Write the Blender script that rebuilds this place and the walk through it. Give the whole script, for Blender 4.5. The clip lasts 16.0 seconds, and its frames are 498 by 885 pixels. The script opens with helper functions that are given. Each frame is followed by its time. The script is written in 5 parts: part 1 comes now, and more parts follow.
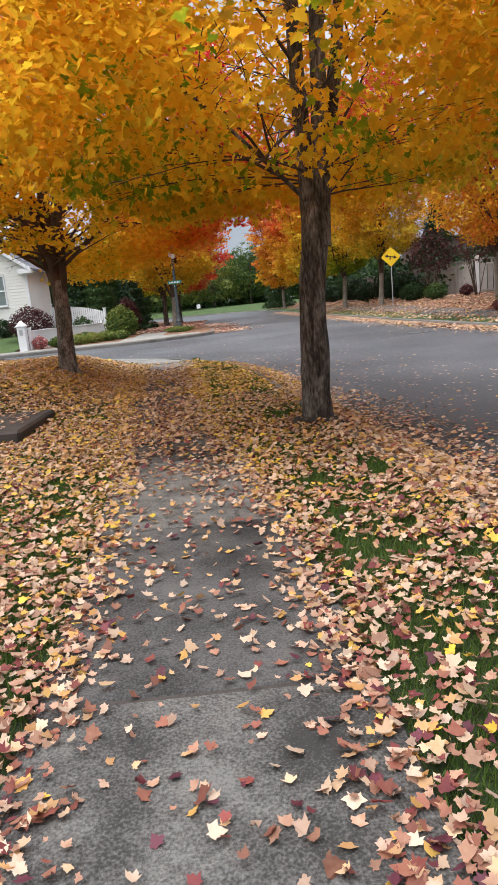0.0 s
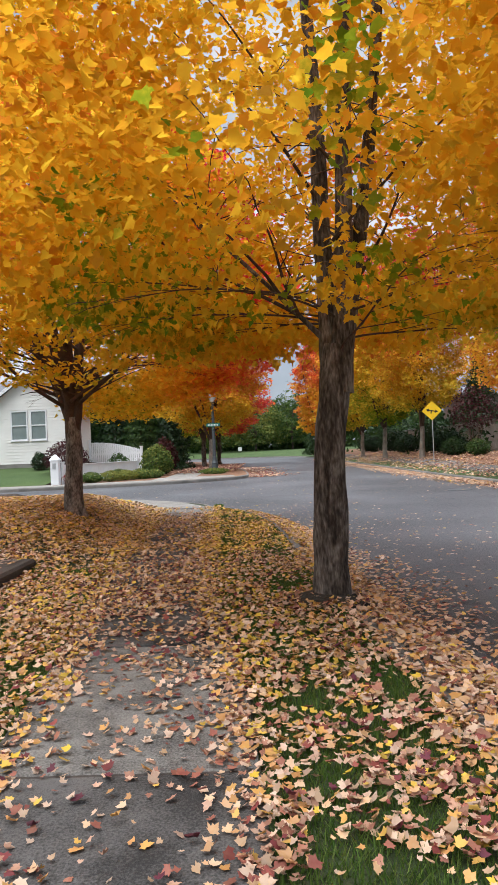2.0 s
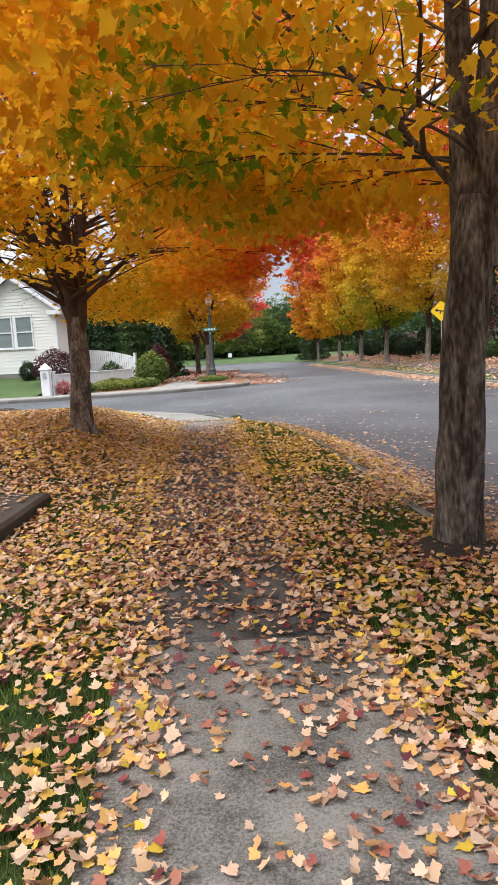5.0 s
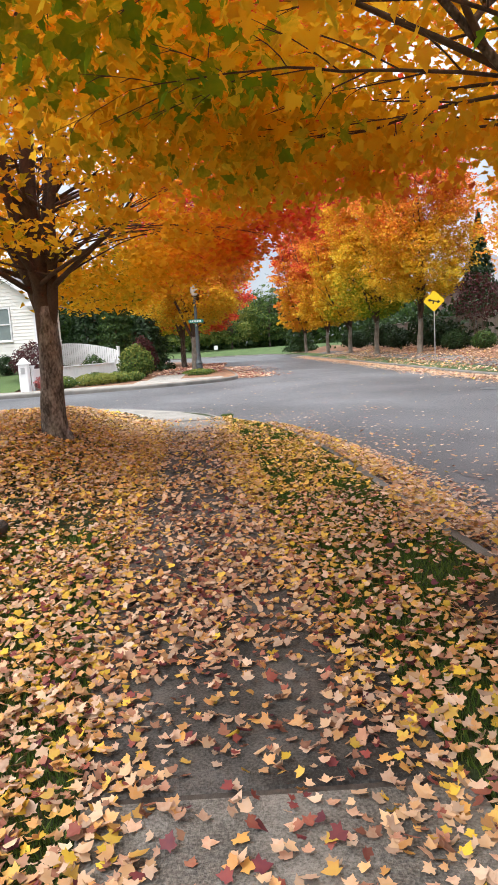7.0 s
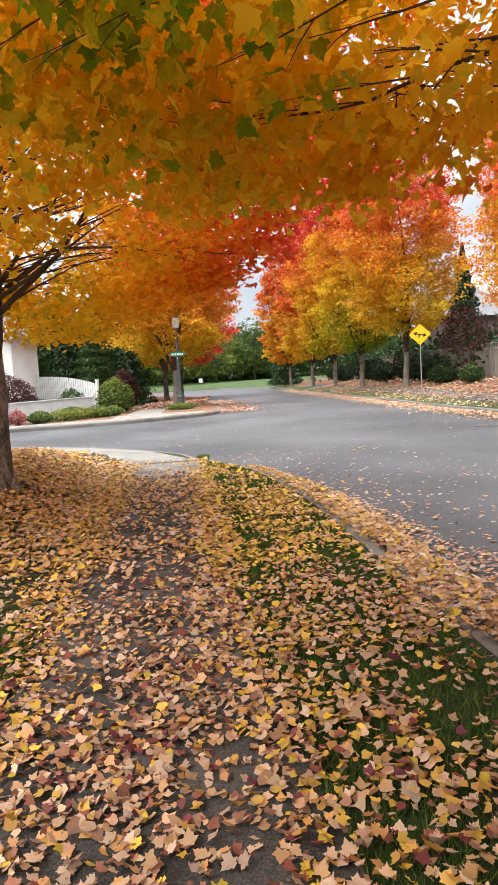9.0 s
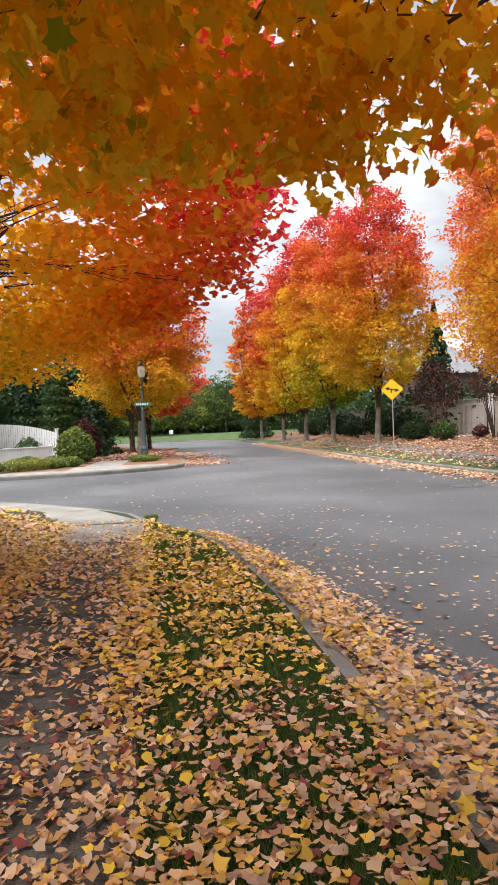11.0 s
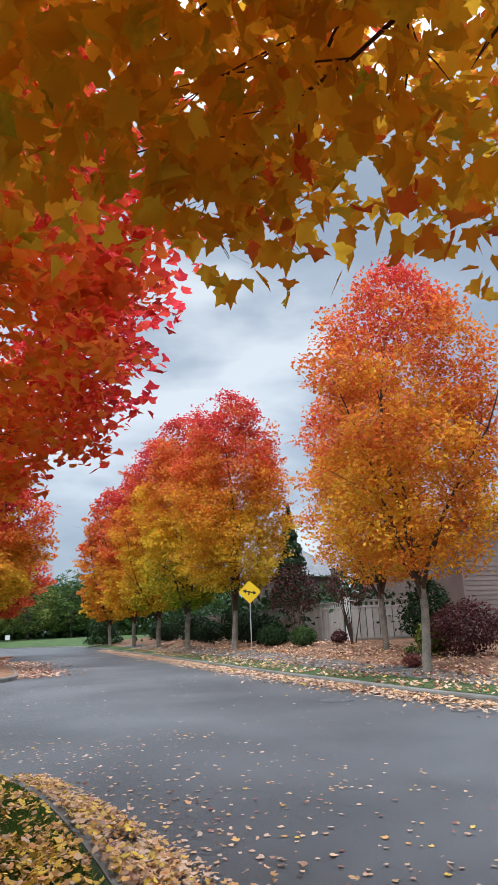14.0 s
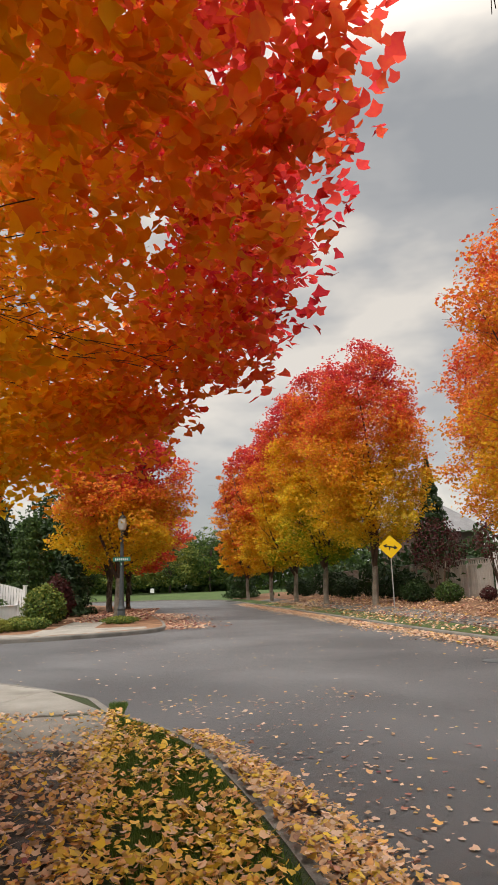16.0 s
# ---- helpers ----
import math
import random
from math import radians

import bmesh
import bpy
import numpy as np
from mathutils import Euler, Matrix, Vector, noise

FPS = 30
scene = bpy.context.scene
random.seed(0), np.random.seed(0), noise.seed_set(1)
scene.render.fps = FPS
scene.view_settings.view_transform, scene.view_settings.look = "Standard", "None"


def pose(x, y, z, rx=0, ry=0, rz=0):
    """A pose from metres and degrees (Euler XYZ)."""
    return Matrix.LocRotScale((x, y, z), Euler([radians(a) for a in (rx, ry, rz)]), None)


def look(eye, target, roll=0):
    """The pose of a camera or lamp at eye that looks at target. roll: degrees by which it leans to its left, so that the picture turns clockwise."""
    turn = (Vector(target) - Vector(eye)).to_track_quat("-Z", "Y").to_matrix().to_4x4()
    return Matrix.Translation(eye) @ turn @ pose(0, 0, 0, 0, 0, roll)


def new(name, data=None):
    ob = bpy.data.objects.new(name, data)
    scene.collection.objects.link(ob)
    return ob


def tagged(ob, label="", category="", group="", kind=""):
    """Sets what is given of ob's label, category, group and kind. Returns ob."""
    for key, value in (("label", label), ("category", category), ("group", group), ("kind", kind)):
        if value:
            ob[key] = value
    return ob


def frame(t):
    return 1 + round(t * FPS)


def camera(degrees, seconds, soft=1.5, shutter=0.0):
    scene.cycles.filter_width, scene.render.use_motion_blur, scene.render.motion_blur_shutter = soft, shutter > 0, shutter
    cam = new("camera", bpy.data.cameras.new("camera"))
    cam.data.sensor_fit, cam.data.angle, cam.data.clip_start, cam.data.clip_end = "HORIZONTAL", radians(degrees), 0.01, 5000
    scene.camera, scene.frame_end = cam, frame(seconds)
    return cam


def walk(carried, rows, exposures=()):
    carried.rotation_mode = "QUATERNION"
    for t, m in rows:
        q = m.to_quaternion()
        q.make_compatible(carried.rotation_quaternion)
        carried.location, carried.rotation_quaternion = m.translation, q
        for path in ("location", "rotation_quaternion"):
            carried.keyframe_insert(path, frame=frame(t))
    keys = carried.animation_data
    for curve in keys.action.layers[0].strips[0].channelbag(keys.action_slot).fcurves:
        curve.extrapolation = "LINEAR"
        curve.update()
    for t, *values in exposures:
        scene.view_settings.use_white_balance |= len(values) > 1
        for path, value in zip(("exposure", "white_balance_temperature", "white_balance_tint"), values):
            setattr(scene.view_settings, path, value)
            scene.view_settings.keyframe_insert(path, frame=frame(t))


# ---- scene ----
from mathutils.geometry import tessellate_polygon

cam = camera(40.6, 16.0)
PATH = [
    (0, (0.656, -0.564, 1.284), (0.689, 1.394, 0.876), -5.5),
    (0.5, (0.769, -0.313, 1.295), (0.751, 1.663, 0.987), -4.4),
    (1, (0.844, -0.017, 1.302), (0.888, 1.98, 1.197), -3.2),
    (1.5, (0.945, 0.263, 1.316), (0.994, 2.262, 1.315), -3.3),
    (2, (1.012, 0.555, 1.313), (0.958, 2.554, 1.331), -2.4),
    (2.5, (0.889, 0.819, 1.297), (0.787, 2.816, 1.271), -1.5),
    (3, (0.755, 1.032, 1.301), (0.63, 3.025, 1.191), -1.7),
    (5.5, (0.131, 2.395, 1.315), (0.147, 4.377, 1.051), -3.2),
    (6, (0.043, 2.672, 1.317), (0.131, 4.653, 1.058), -2.4),
    (6.5, (0.041, 2.954, 1.321), (0.167, 4.931, 1.051), -3.2),
    (7, (0.134, 3.232, 1.333), (0.146, 5.211, 1.048), -3.6),
    (7.5, (0.171, 3.469, 1.318), (0.13, 5.447, 1.031), -3.0),
    (8, (0.152, 3.767, 1.36), (0.169, 5.751, 1.105), -3.2),
    (8.5, (0.203, 4.02, 1.343), (0.25, 6.007, 1.121), -3.8),
    (9, (0.297, 4.273, 1.375), (0.357, 6.263, 1.182), -3.5),
    (11.5, (0.636, 5.875, 1.344), (0.832, 7.864, 1.415), -2.4),
    (12, (0.646, 6.11, 1.356), (0.909, 8.079, 1.586), -3.3),
    (12.5, (0.663, 6.273, 1.376), (0.953, 8.212, 1.772), -3.1),
    (13, (0.65, 6.453, 1.382), (1.067, 8.349, 1.867), -2.4),
    (13.5, (0.676, 6.609, 1.377), (1.221, 8.464, 1.888), -1.9),
    (14, (0.714, 6.75, 1.369), (1.288, 8.591, 1.898), -2.3),
    (14.5, (0.674, 6.963, 1.346), (1.193, 8.817, 1.886), -2.9),
    (15, (0.597, 7.193, 1.367), (1.002, 9.076, 1.904), -2.9),
    (15.5, (0.591, 7.411, 1.349), (0.872, 9.325, 1.856), -2.4),
    (16, (0.563, 7.596, 1.344), (0.771, 9.54, 1.765), -1.7),
]
walk(cam, [(t, look(eye, target, roll)) for t, eye, target, roll in PATH], [(0, 0.78, 6400, 10), (1, 0.76, 6300, 10), (3, 0.86, 6300, 10), (5.5, 1.1, 6400, 10), (7.5, 1.36, 6600, 10), (9, 1.4, 6700, 10), (11.5, 1.14, 6700, 10), (12.5, 1.0, 6700, 10), (13, 0.9, 6400, 8), (14, 0.82, 5900, 6), (15, 0.72, 7200, 10), (16, 0.63, 7500, 11)])

# ---- light ----
world = bpy.data.worlds.new("overcast_sky")
scene.world = world
world.use_nodes = True
wn, wl = world.node_tree.nodes, world.node_tree.links
wn.clear()
w_out = wn.new("ShaderNodeOutputWorld")
sky = wn.new("ShaderNodeTexSky")
sky.sky_type, sky.sun_disc = "NISHITA", False
sky.sun_elevation, sky.sun_rotation = radians(50.7), radians(228.8)
bg_sky = wn.new("ShaderNodeBackground")
bg_sky.inputs[1].default_value = 0.1
wl.new(sky.outputs[0], bg_sky.inputs[0])
w_tc = wn.new("ShaderNodeTexCoord")
w_map = wn.new("ShaderNodeMapping")
w_map.inputs["Scale"].default_value = (1.0, 1.0, 2.4)
wl.new(w_tc.outputs["Generated"], w_map.inputs[0])
w_noise = wn.new("ShaderNodeTexNoise")
w_noise.inputs["Scale"].default_value, w_noise.inputs["Detail"].default_value = 2.3, 5.0
w_noise.inputs["Roughness"].default_value = 0.5
wl.new(w_map.outputs[0], w_noise.inputs[0])
w_ramp = wn.new("ShaderNodeValToRGB")
el = w_ramp.color_ramp.elements
el[0].position, el[0].color = 0.38, (0.45, 0.5, 0.57, 1)
el[1].position, el[1].color = 0.6, (1.0, 1.0, 1.0, 1)
e = el.new(0.5)
e.color = (0.62, 0.66, 0.72, 1)
wl.new(w_noise.outputs[0], w_ramp.inputs[0])
bg_cloud = wn.new("ShaderNodeBackground")
w_sep = wn.new("ShaderNodeSeparateXYZ")
wl.new(w_tc.outputs["Generated"], w_sep.inputs[0])
w_up = wn.new("ShaderNodeMapRange")
w_up.interpolation_type = "SMOOTHSTEP"
w_up.inputs["From Min"].default_value, w_up.inputs["From Max"].default_value = 0.62, 1.0
w_up.inputs["To Min"].default_value, w_up.inputs["To Max"].default_value = 0.5, 4.3
wl.new(w_sep.outputs["Z"], w_up.inputs[0])
wl.new(w_up.outputs[0], bg_cloud.inputs[1])
wl.new(w_ramp.outputs[0], bg_cloud.inputs[0])
w_mix = wn.new("ShaderNodeMixShader")
w_mix.inputs[0].default_value = 0.88
wl.new(bg_sky.outputs[0], w_mix.inputs[1])
wl.new(bg_cloud.outputs[0], w_mix.inputs[2])
wl.new(w_mix.outputs[0], w_out.inputs[0])

sun = new("sun", bpy.data.lights.new("sun", "SUN"))
sun.data.energy, sun.data.angle, sun.data.color = 1.1, radians(40), (1.0, 0.96, 0.9)
sun.matrix_world = look((-16, -14, 26), (0, 0, 0))


# ---- materials ----
def rgb(c):
    return (c[0], c[1], c[2], 1)


def surface(name, stops, scale=4.0, fine=60.0, rough=0.8, bump=0.3, bump_scale=80.0, metal=0.0, spec=0.4, per=None, amount=0.5, distort=0.0, stretch=1.0):
    """A surface whose colour wanders between the stops at two scales. per: 'object' or 'island' adds a shift to each piece."""
    m = bpy.data.materials.new(name)
    m.use_nodes = True
    n, l = m.node_tree.nodes, m.node_tree.links
    b = n["Principled BSDF"]
    tc = n.new("ShaderNodeTexCoord")
    big, small = n.new("ShaderNodeTexNoise"), n.new("ShaderNodeTexNoise")
    big.inputs["Scale"].default_value, small.inputs["Scale"].default_value = scale, fine
    big.inputs["Detail"].default_value, small.inputs["Detail"].default_value = 6, 4
    big.inputs["Distortion"].default_value = distort
    where = n.new("ShaderNodeMapping")
    where.inputs["Scale"].default_value = (1, 1, stretch)
    l.new(tc.outputs["Object"], where.inputs[0])
    for t in (big, small):
        l.new(where.outputs[0], t.inputs[0])
    mix = n.new("ShaderNodeMath")
    mix.operation = "MULTIPLY_ADD"
    mix.inputs[1].default_value = 0.45
    l.new(small.outputs[0], mix.inputs[0])
    half = n.new("ShaderNodeMath")
    half.operation = "MULTIPLY"
    half.inputs[1].default_value = 0.55
    l.new(big.outputs[0], half.inputs[0])
    l.new(half.outputs[0], mix.inputs[2])
    value = mix.outputs[0]
    if per:
        src = n.new("ShaderNodeObjectInfo") if per == "object" else n.new("ShaderNodeNewGeometry")
        add = n.new("ShaderNodeMath")
        add.operation = "MULTIPLY_ADD"
        add.inputs[1].default_value = amount
        l.new(src.outputs["Random" if per == "object" else "Random Per Island"], add.inputs[0])
        off = n.new("ShaderNodeMath")
        off.operation = "SUBTRACT"
        off.inputs[1].default_value = amount / 2
        l.new(value, off.inputs[0])
        l.new(off.outputs[0], add.inputs[2])
        value = add.outputs[0]
    ramp = n.new("ShaderNodeValToRGB")
    el = ramp.color_ramp.elements
    el[0].position, el[0].color = stops[0][0], rgb(stops[0][1])
    el[1].position, el[1].color = stops[-1][0], rgb(stops[-1][1])
    for p, c in stops[1:-1]:
        x = el.new(p)
        x.color = rgb(c)
    l.new(value, ramp.inputs[0])
    l.new(ramp.outputs[0], b.inputs["Base Color"])
    b.inputs["Roughness"].default_value, b.inputs["Metallic"].default_value = rough, metal
    b.inputs["Specular IOR Level"].default_value = spec
    if bump:
        bt = n.new("ShaderNodeTexNoise")
        bt.inputs["Scale"].default_value, bt.inputs["Detail"].default_value = bump_scale, 6
        l.new(where.outputs[0], bt.inputs[0])
        bp = n.new("ShaderNodeBump")
        bp.inputs["Strength"].default_value, bp.inputs["Distance"].default_value = bump, 0.02
        l.new(bt.outputs[0], bp.inputs["Height"])
        l.new(bp.outputs[0], b.inputs["Normal"])
    return m


def foliage(name, stops, through_light=0.6, rough=0.55, jitter=0.18, tones=0.25):
    """Leaves: the 'hue' stored on each leaf picks its colour, and light passes through."""
    m = bpy.data.materials.new(name)
    m.use_nodes = True
    n, l = m.node_tree.nodes, m.node_tree.links
    b = n["Principled BSDF"]
    at = n.new("ShaderNodeAttribute")
    at.attribute_name = "hue"
    geo = n.new("ShaderNodeNewGeometry")
    add = n.new("ShaderNodeMath")
    add.operation = "MULTIPLY_ADD"
    add.inputs[1].default_value = jitter
    l.new(geo.outputs["Random Per Island"], add.inputs[0])
    off = n.new("ShaderNodeMath")
    off.operation = "SUBTRACT"
    off.inputs[1].default_value = jitter / 2
    l.new(at.outputs["Fac"], off.inputs[0])
    l.new(off.outputs[0], add.inputs[2])
    tc = n.new("ShaderNodeTexCoord")
    ns = n.new("ShaderNodeTexNoise")
    ns.inputs["Scale"].default_value, ns.inputs["Detail"].default_value = 45, 3
    l.new(tc.outputs["Object"], ns.inputs[0])
    vein = n.new("ShaderNodeMath")
    vein.operation = "MULTIPLY_ADD"
    vein.inputs[1].default_value = 0.16
    l.new(ns.outputs[0], vein.inputs[0])
    sub = n.new("ShaderNodeMath")
    sub.operation = "SUBTRACT"
    sub.inputs[1].default_value = 0.08
    l.new(add.outputs[0], sub.inputs[0])
    l.new(sub.outputs[0], vein.inputs[2])
    ramp = n.new("ShaderNodeValToRGB")
    el = ramp.color_ramp.elements
    el[0].position, el[0].color = stops[0][0], rgb(stops[0][1])
    el[1].position, el[1].color = stops[-1][0], rgb(stops[-1][1])
    for p, c in stops[1:-1]:
        x = el.new(p)
        x.color = rgb(c)
    l.new(vein.outputs[0], ramp.inputs[0])
    many = n.new("ShaderNodeMath")
    many.operation = "MULTIPLY"
    many.inputs[1].default_value = 37.7
    l.new(geo.outputs["Random Per Island"], many.inputs[0])
    part_of = n.new("ShaderNodeMath")
    part_of.operation = "FRACT"
    l.new(many.outputs[0], part_of.inputs[0])
    tone = n.new("ShaderNodeMapRange")
    tone.inputs["To Min"].default_value, tone.inputs["To Max"].default_value = 1 - tones, 1.0
    l.new(part_of.outputs[0], tone.inputs[0])
    hsv = n.new("ShaderNodeHueSaturation")
    l.new(tone.outputs[0], hsv.inputs["Value"])
    l.new(ramp.outputs[0], hsv.inputs["Color"])
    l.new(hsv.outputs[0], b.inputs["Base Color"])
    b.inputs["Roughness"].default_value = rough
    b.inputs["Specular IOR Level"].default_value = 0.25
    if through_light:
        tr = n.new("ShaderNodeBsdfTranslucent")
        l.new(hsv.outputs[0], tr.inputs[0])
        mx = n.new("ShaderNodeMixShader")
        mx.inputs[0].default_value = through_light
        l.new(b.outputs[0], mx.inputs[1])
        l.new(tr.outputs[0], mx.inputs[2])
        l.new(mx.outputs[0], n["Material Output"].inputs[0])
    return m


ASPHALT = surface("asphalt", [(0.36, (0.042, 0.043, 0.047)), (0.5, (0.078, 0.079, 0.084)), (0.64, (0.128, 0.13, 0.136))], 0.3, 190, 0.6, 0.6, 260, spec=0.5, distort=0.4)
# four tones of concrete, chosen slab by slab along the pavement
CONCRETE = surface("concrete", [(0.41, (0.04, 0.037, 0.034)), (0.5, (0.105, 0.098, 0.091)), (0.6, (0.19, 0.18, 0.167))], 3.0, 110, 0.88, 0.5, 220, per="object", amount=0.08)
MID_CONCRETE = surface("mid_concrete", [(0.41, (0.07, 0.065, 0.06)), (0.5, (0.15, 0.14, 0.128)), (0.6, (0.24, 0.228, 0.21))], 3.0, 110, 0.88, 0.5, 220, per="object", amount=0.08)
DARK_CONCRETE = surface("dark_concrete", [(0.41, (0.024, 0.022, 0.021)), (0.5, (0.064, 0.06, 0.057)), (0.6, (0.12, 0.112, 0.107))], 2.4, 110, 0.78, 0.5, 220, per="object", amount=0.08)
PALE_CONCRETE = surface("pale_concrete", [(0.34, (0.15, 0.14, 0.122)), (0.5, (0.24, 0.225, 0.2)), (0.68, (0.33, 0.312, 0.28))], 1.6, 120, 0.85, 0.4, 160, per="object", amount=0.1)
KERB = surface("kerb_concrete", [(0.3, (0.11, 0.104, 0.094)), (0.7, (0.26, 0.245, 0.222))], 2.0, 90, 0.85, 0.4, 120, per="object", amount=0.15)
SOIL = surface("lawn_soil", [(0.3, (0.014, 0.022, 0.007)), (0.5, (0.026, 0.042, 0.011)), (0.7, (0.055, 0.045, 0.022))], 1.3, 40, 0.95, 0.8, 50)
LAWN = surface("mown_lawn", [(0.3, (0.03, 0.06, 0.015)), (0.7, (0.075, 0.115, 0.03))], 0.5, 30, 0.95, 0.8, 60)
MULCH = surface("leaf_mulch", [(0.3, (0.07, 0.035, 0.02)), (0.5, (0.2, 0.1, 0.055)), (0.7, (0.36, 0.2, 0.11))], 1.2, 25, 0.95, 0.9, 30)
BARK = surface("maple_bark", [(0.38, (0.018, 0.012, 0.009)), (0.46, (0.055, 0.04, 0.031)), (0.54, (0.115, 0.092, 0.077)), (0.68, (0.27, 0.24, 0.21))], 9.0, 50, 0.92, 1.0, 45, distort=0.6, stretch=0.28)
YOUNG_BARK = surface("young_maple_bark", [(0.38, (0.045, 0.034, 0.027)), (0.48, (0.13, 0.105, 0.088)), (0.66, (0.34, 0.3, 0.26))], 7.0, 45, 0.92, 0.8, 45, distort=0.6, stretch=0.5)
PALE_BARK = surface("pale_bark", [(0.3, (0.1, 0.085, 0.07)), (0.7, (0.36, 0.32, 0.27))], 4, 30, 0.9, 0.8, 30)
TWIG = surface("twig_bark", [(0.3, (0.04, 0.025, 0.018)), (0.7, (0.11, 0.07, 0.05))], 6, 40, 0.9, 0.4, 60)
MAPLE = [(0.0, (0.16, 0.32, 0.02)), (0.12, (0.31, 0.38, 0.02)), (0.24, (0.85, 0.64, 0.05)), (0.47, (0.85, 0.49, 0.03)), (0.66, (0.82, 0.28, 0.04)), (0.86, (0.78, 0.095, 0.05)), (1.0, (0.66, 0.045, 0.065))]
LEAF = foliage("maple_leaves", MAPLE, 0.86, 0.55, 0.16, 0.12)
ROW_LEAF = foliage("street_maple_leaves", MAPLE, 0.55, 0.6, 0.2, 0.3)
FALLEN = foliage("dry_leaves", [(0.0, (0.85, 0.58, 0.07)), (0.1, (0.8, 0.5, 0.12)), (0.2, (0.74, 0.37, 0.13)), (0.34, (0.76, 0.5, 0.3)), (0.48, (0.78, 0.57, 0.43)), (0.6, (0.58, 0.33, 0.22)), (0.72, (0.4, 0.17, 0.11)), (0.86, (0.3, 0.07, 0.06)), (1.0, (0.16, 0.045, 0.065))], 0.15, 0.55, 0.34, 0.45)
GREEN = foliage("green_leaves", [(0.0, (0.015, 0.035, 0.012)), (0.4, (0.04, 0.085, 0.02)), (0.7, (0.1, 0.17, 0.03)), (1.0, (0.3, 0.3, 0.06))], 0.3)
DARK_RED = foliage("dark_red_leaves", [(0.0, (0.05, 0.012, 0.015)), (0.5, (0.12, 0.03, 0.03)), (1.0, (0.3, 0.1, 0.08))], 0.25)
GRASS = foliage("grass_blades", [(0.0, (0.045, 0.1, 0.018)), (0.6, (0.115, 0.2, 0.035)), (1.0, (0.24, 0.29, 0.07))], 0.4)
WHITE = surface("white_paint", [(0.3, (0.66, 0.67, 0.69)), (0.7, (0.84, 0.84, 0.85))], 2, 50, 0.55, 0.1, 40)
SIDING = surface("cream_siding", [(0.3, (0.72, 0.71, 0.67)), (0.7, (0.84, 0.83, 0.79))], 1, 40, 0.6, 0.1, 40, per="object", amount=0.1)
TAUPE = surface("taupe_siding", [(0.3, (0.17, 0.13, 0.12)), (0.7, (0.26, 0.21, 0.19))], 1, 40, 0.7, 0.1, 40, per="object", amount=0.12)
FENCE = surface("weathered_boards", [(0.3, (0.27, 0.25, 0.23)), (0.7, (0.46, 0.43, 0.4))], 2.5, 35, 0.85, 0.3, 40, per="object", amount=0.2)
SHINGLE = surface("roof_shingle", [(0.3, (0.1, 0.1, 0.11)), (0.7, (0.22, 0.22, 0.23))], 1.5, 50, 0.9, 0.5, 60, per="object", amount=0.2)
METAL = surface("galvanised_steel", [(0.3, (0.4, 0.41, 0.42)), (0.7, (0.6, 0.6, 0.61))], 4, 60, 0.45, 0.1, 60, metal=0.8)
IRON = surface("grey_iron", [(0.3, (0.05, 0.06, 0.065)), (0.7, (0.11, 0.125, 0.135))], 5, 50, 0.5, 0.1, 60, metal=0.3)
YELLOW = surface("sign_yellow", [(0.3, (0.78, 0.5, 0.01)), (0.7, (0.86, 0.58, 0.02))], 3, 50, 0.45, 0.0)
BLACK = surface("sign_black", [(0.3, (0.012, 0.012, 0.012)), (0.7, (0.025, 0.025, 0.025))], 3, 50, 0.5, 0.0)
SIGN_GREEN = surface("sign_green", [(0.3, (0.02, 0.16, 0.11)), (0.7, (0.03, 0.21, 0.15))], 3, 50, 0.45, 0.0)
STONE = surface("dark_stone", [(0.3, (0.032, 0.025, 0.022)), (0.7, (0.085, 0.07, 0.062))], 3, 50, 0.8, 0.4, 60)
GLASS = surface("window_glass", [(0.3, (0.16, 0.2, 0.2)), (0.7, (0.25, 0.29, 0.28))], 0.7, 3, 0.08, 0.0, spec=0.6)
LAMP_GLASS = surface("frosted_glass", [(0.3, (0.5, 0.52, 0.5)), (0.7, (0.62, 0.63, 0.6))], 3, 30, 0.25, 0.0)
POT = surface("dark_pot", [(0.3, (0.02, 0.022, 0.025)), (0.7, (0.045, 0.048, 0.05))], 5, 50, 0.5, 0.1)
ROSE = foliage("rose_blooms", [(0.0, (0.35, 0.06, 0.06)), (1.0, (0.55, 0.2, 0.18))], 0.2)


# ---- builders ----
def put(name, mesh, material, parent=None, label=""):
    ob = new(name, mesh)
    if material and not mesh.materials:
        mesh.materials.append(material)
    if parent:
        ob.parent = parent
    if label:
        ob["label"] = label
    return ob


def part(name, bm, material, parent=None, label="", smooth=False):
    mesh = bpy.data.meshes.new(name)
    bm.to_mesh(mesh)
    bm.free()
    if smooth:
        mesh.polygons.foreach_set("use_smooth", [True] * len(mesh.polygons))
    return put(name, mesh, material, parent, label)


def raw_mesh(name, verts, faces, smooth=False):
    mesh = bpy.data.meshes.new(name)
    mesh.from_pydata([tuple(v) for v in verts], [], faces)
    mesh.update()
    if smooth:
        mesh.polygons.foreach_set("use_smooth", [True] * len(mesh.polygons))
    return mesh


def box(bm, x0, y0, z0, x1, y1, z1, bevel=0.0, m=None):
    r = bmesh.ops.create_cube(bm, size=1.0)
    t = Matrix.Translation(((x0 + x1) / 2, (y0 + y1) / 2, (z0 + z1) / 2)) @ Matrix.Diagonal((x1 - x0, y1 - y0, z1 - z0, 1))
    bmesh.ops.transform(bm, matrix=(m @ t) if m else t, verts=r["verts"])
    if bevel:
        edges = {e for v in r["verts"] for e in v.link_edges}
        bmesh.ops.bevel(bm, geom=list(edges), offset=bevel, segments=1, affect="EDGES")
    return bm


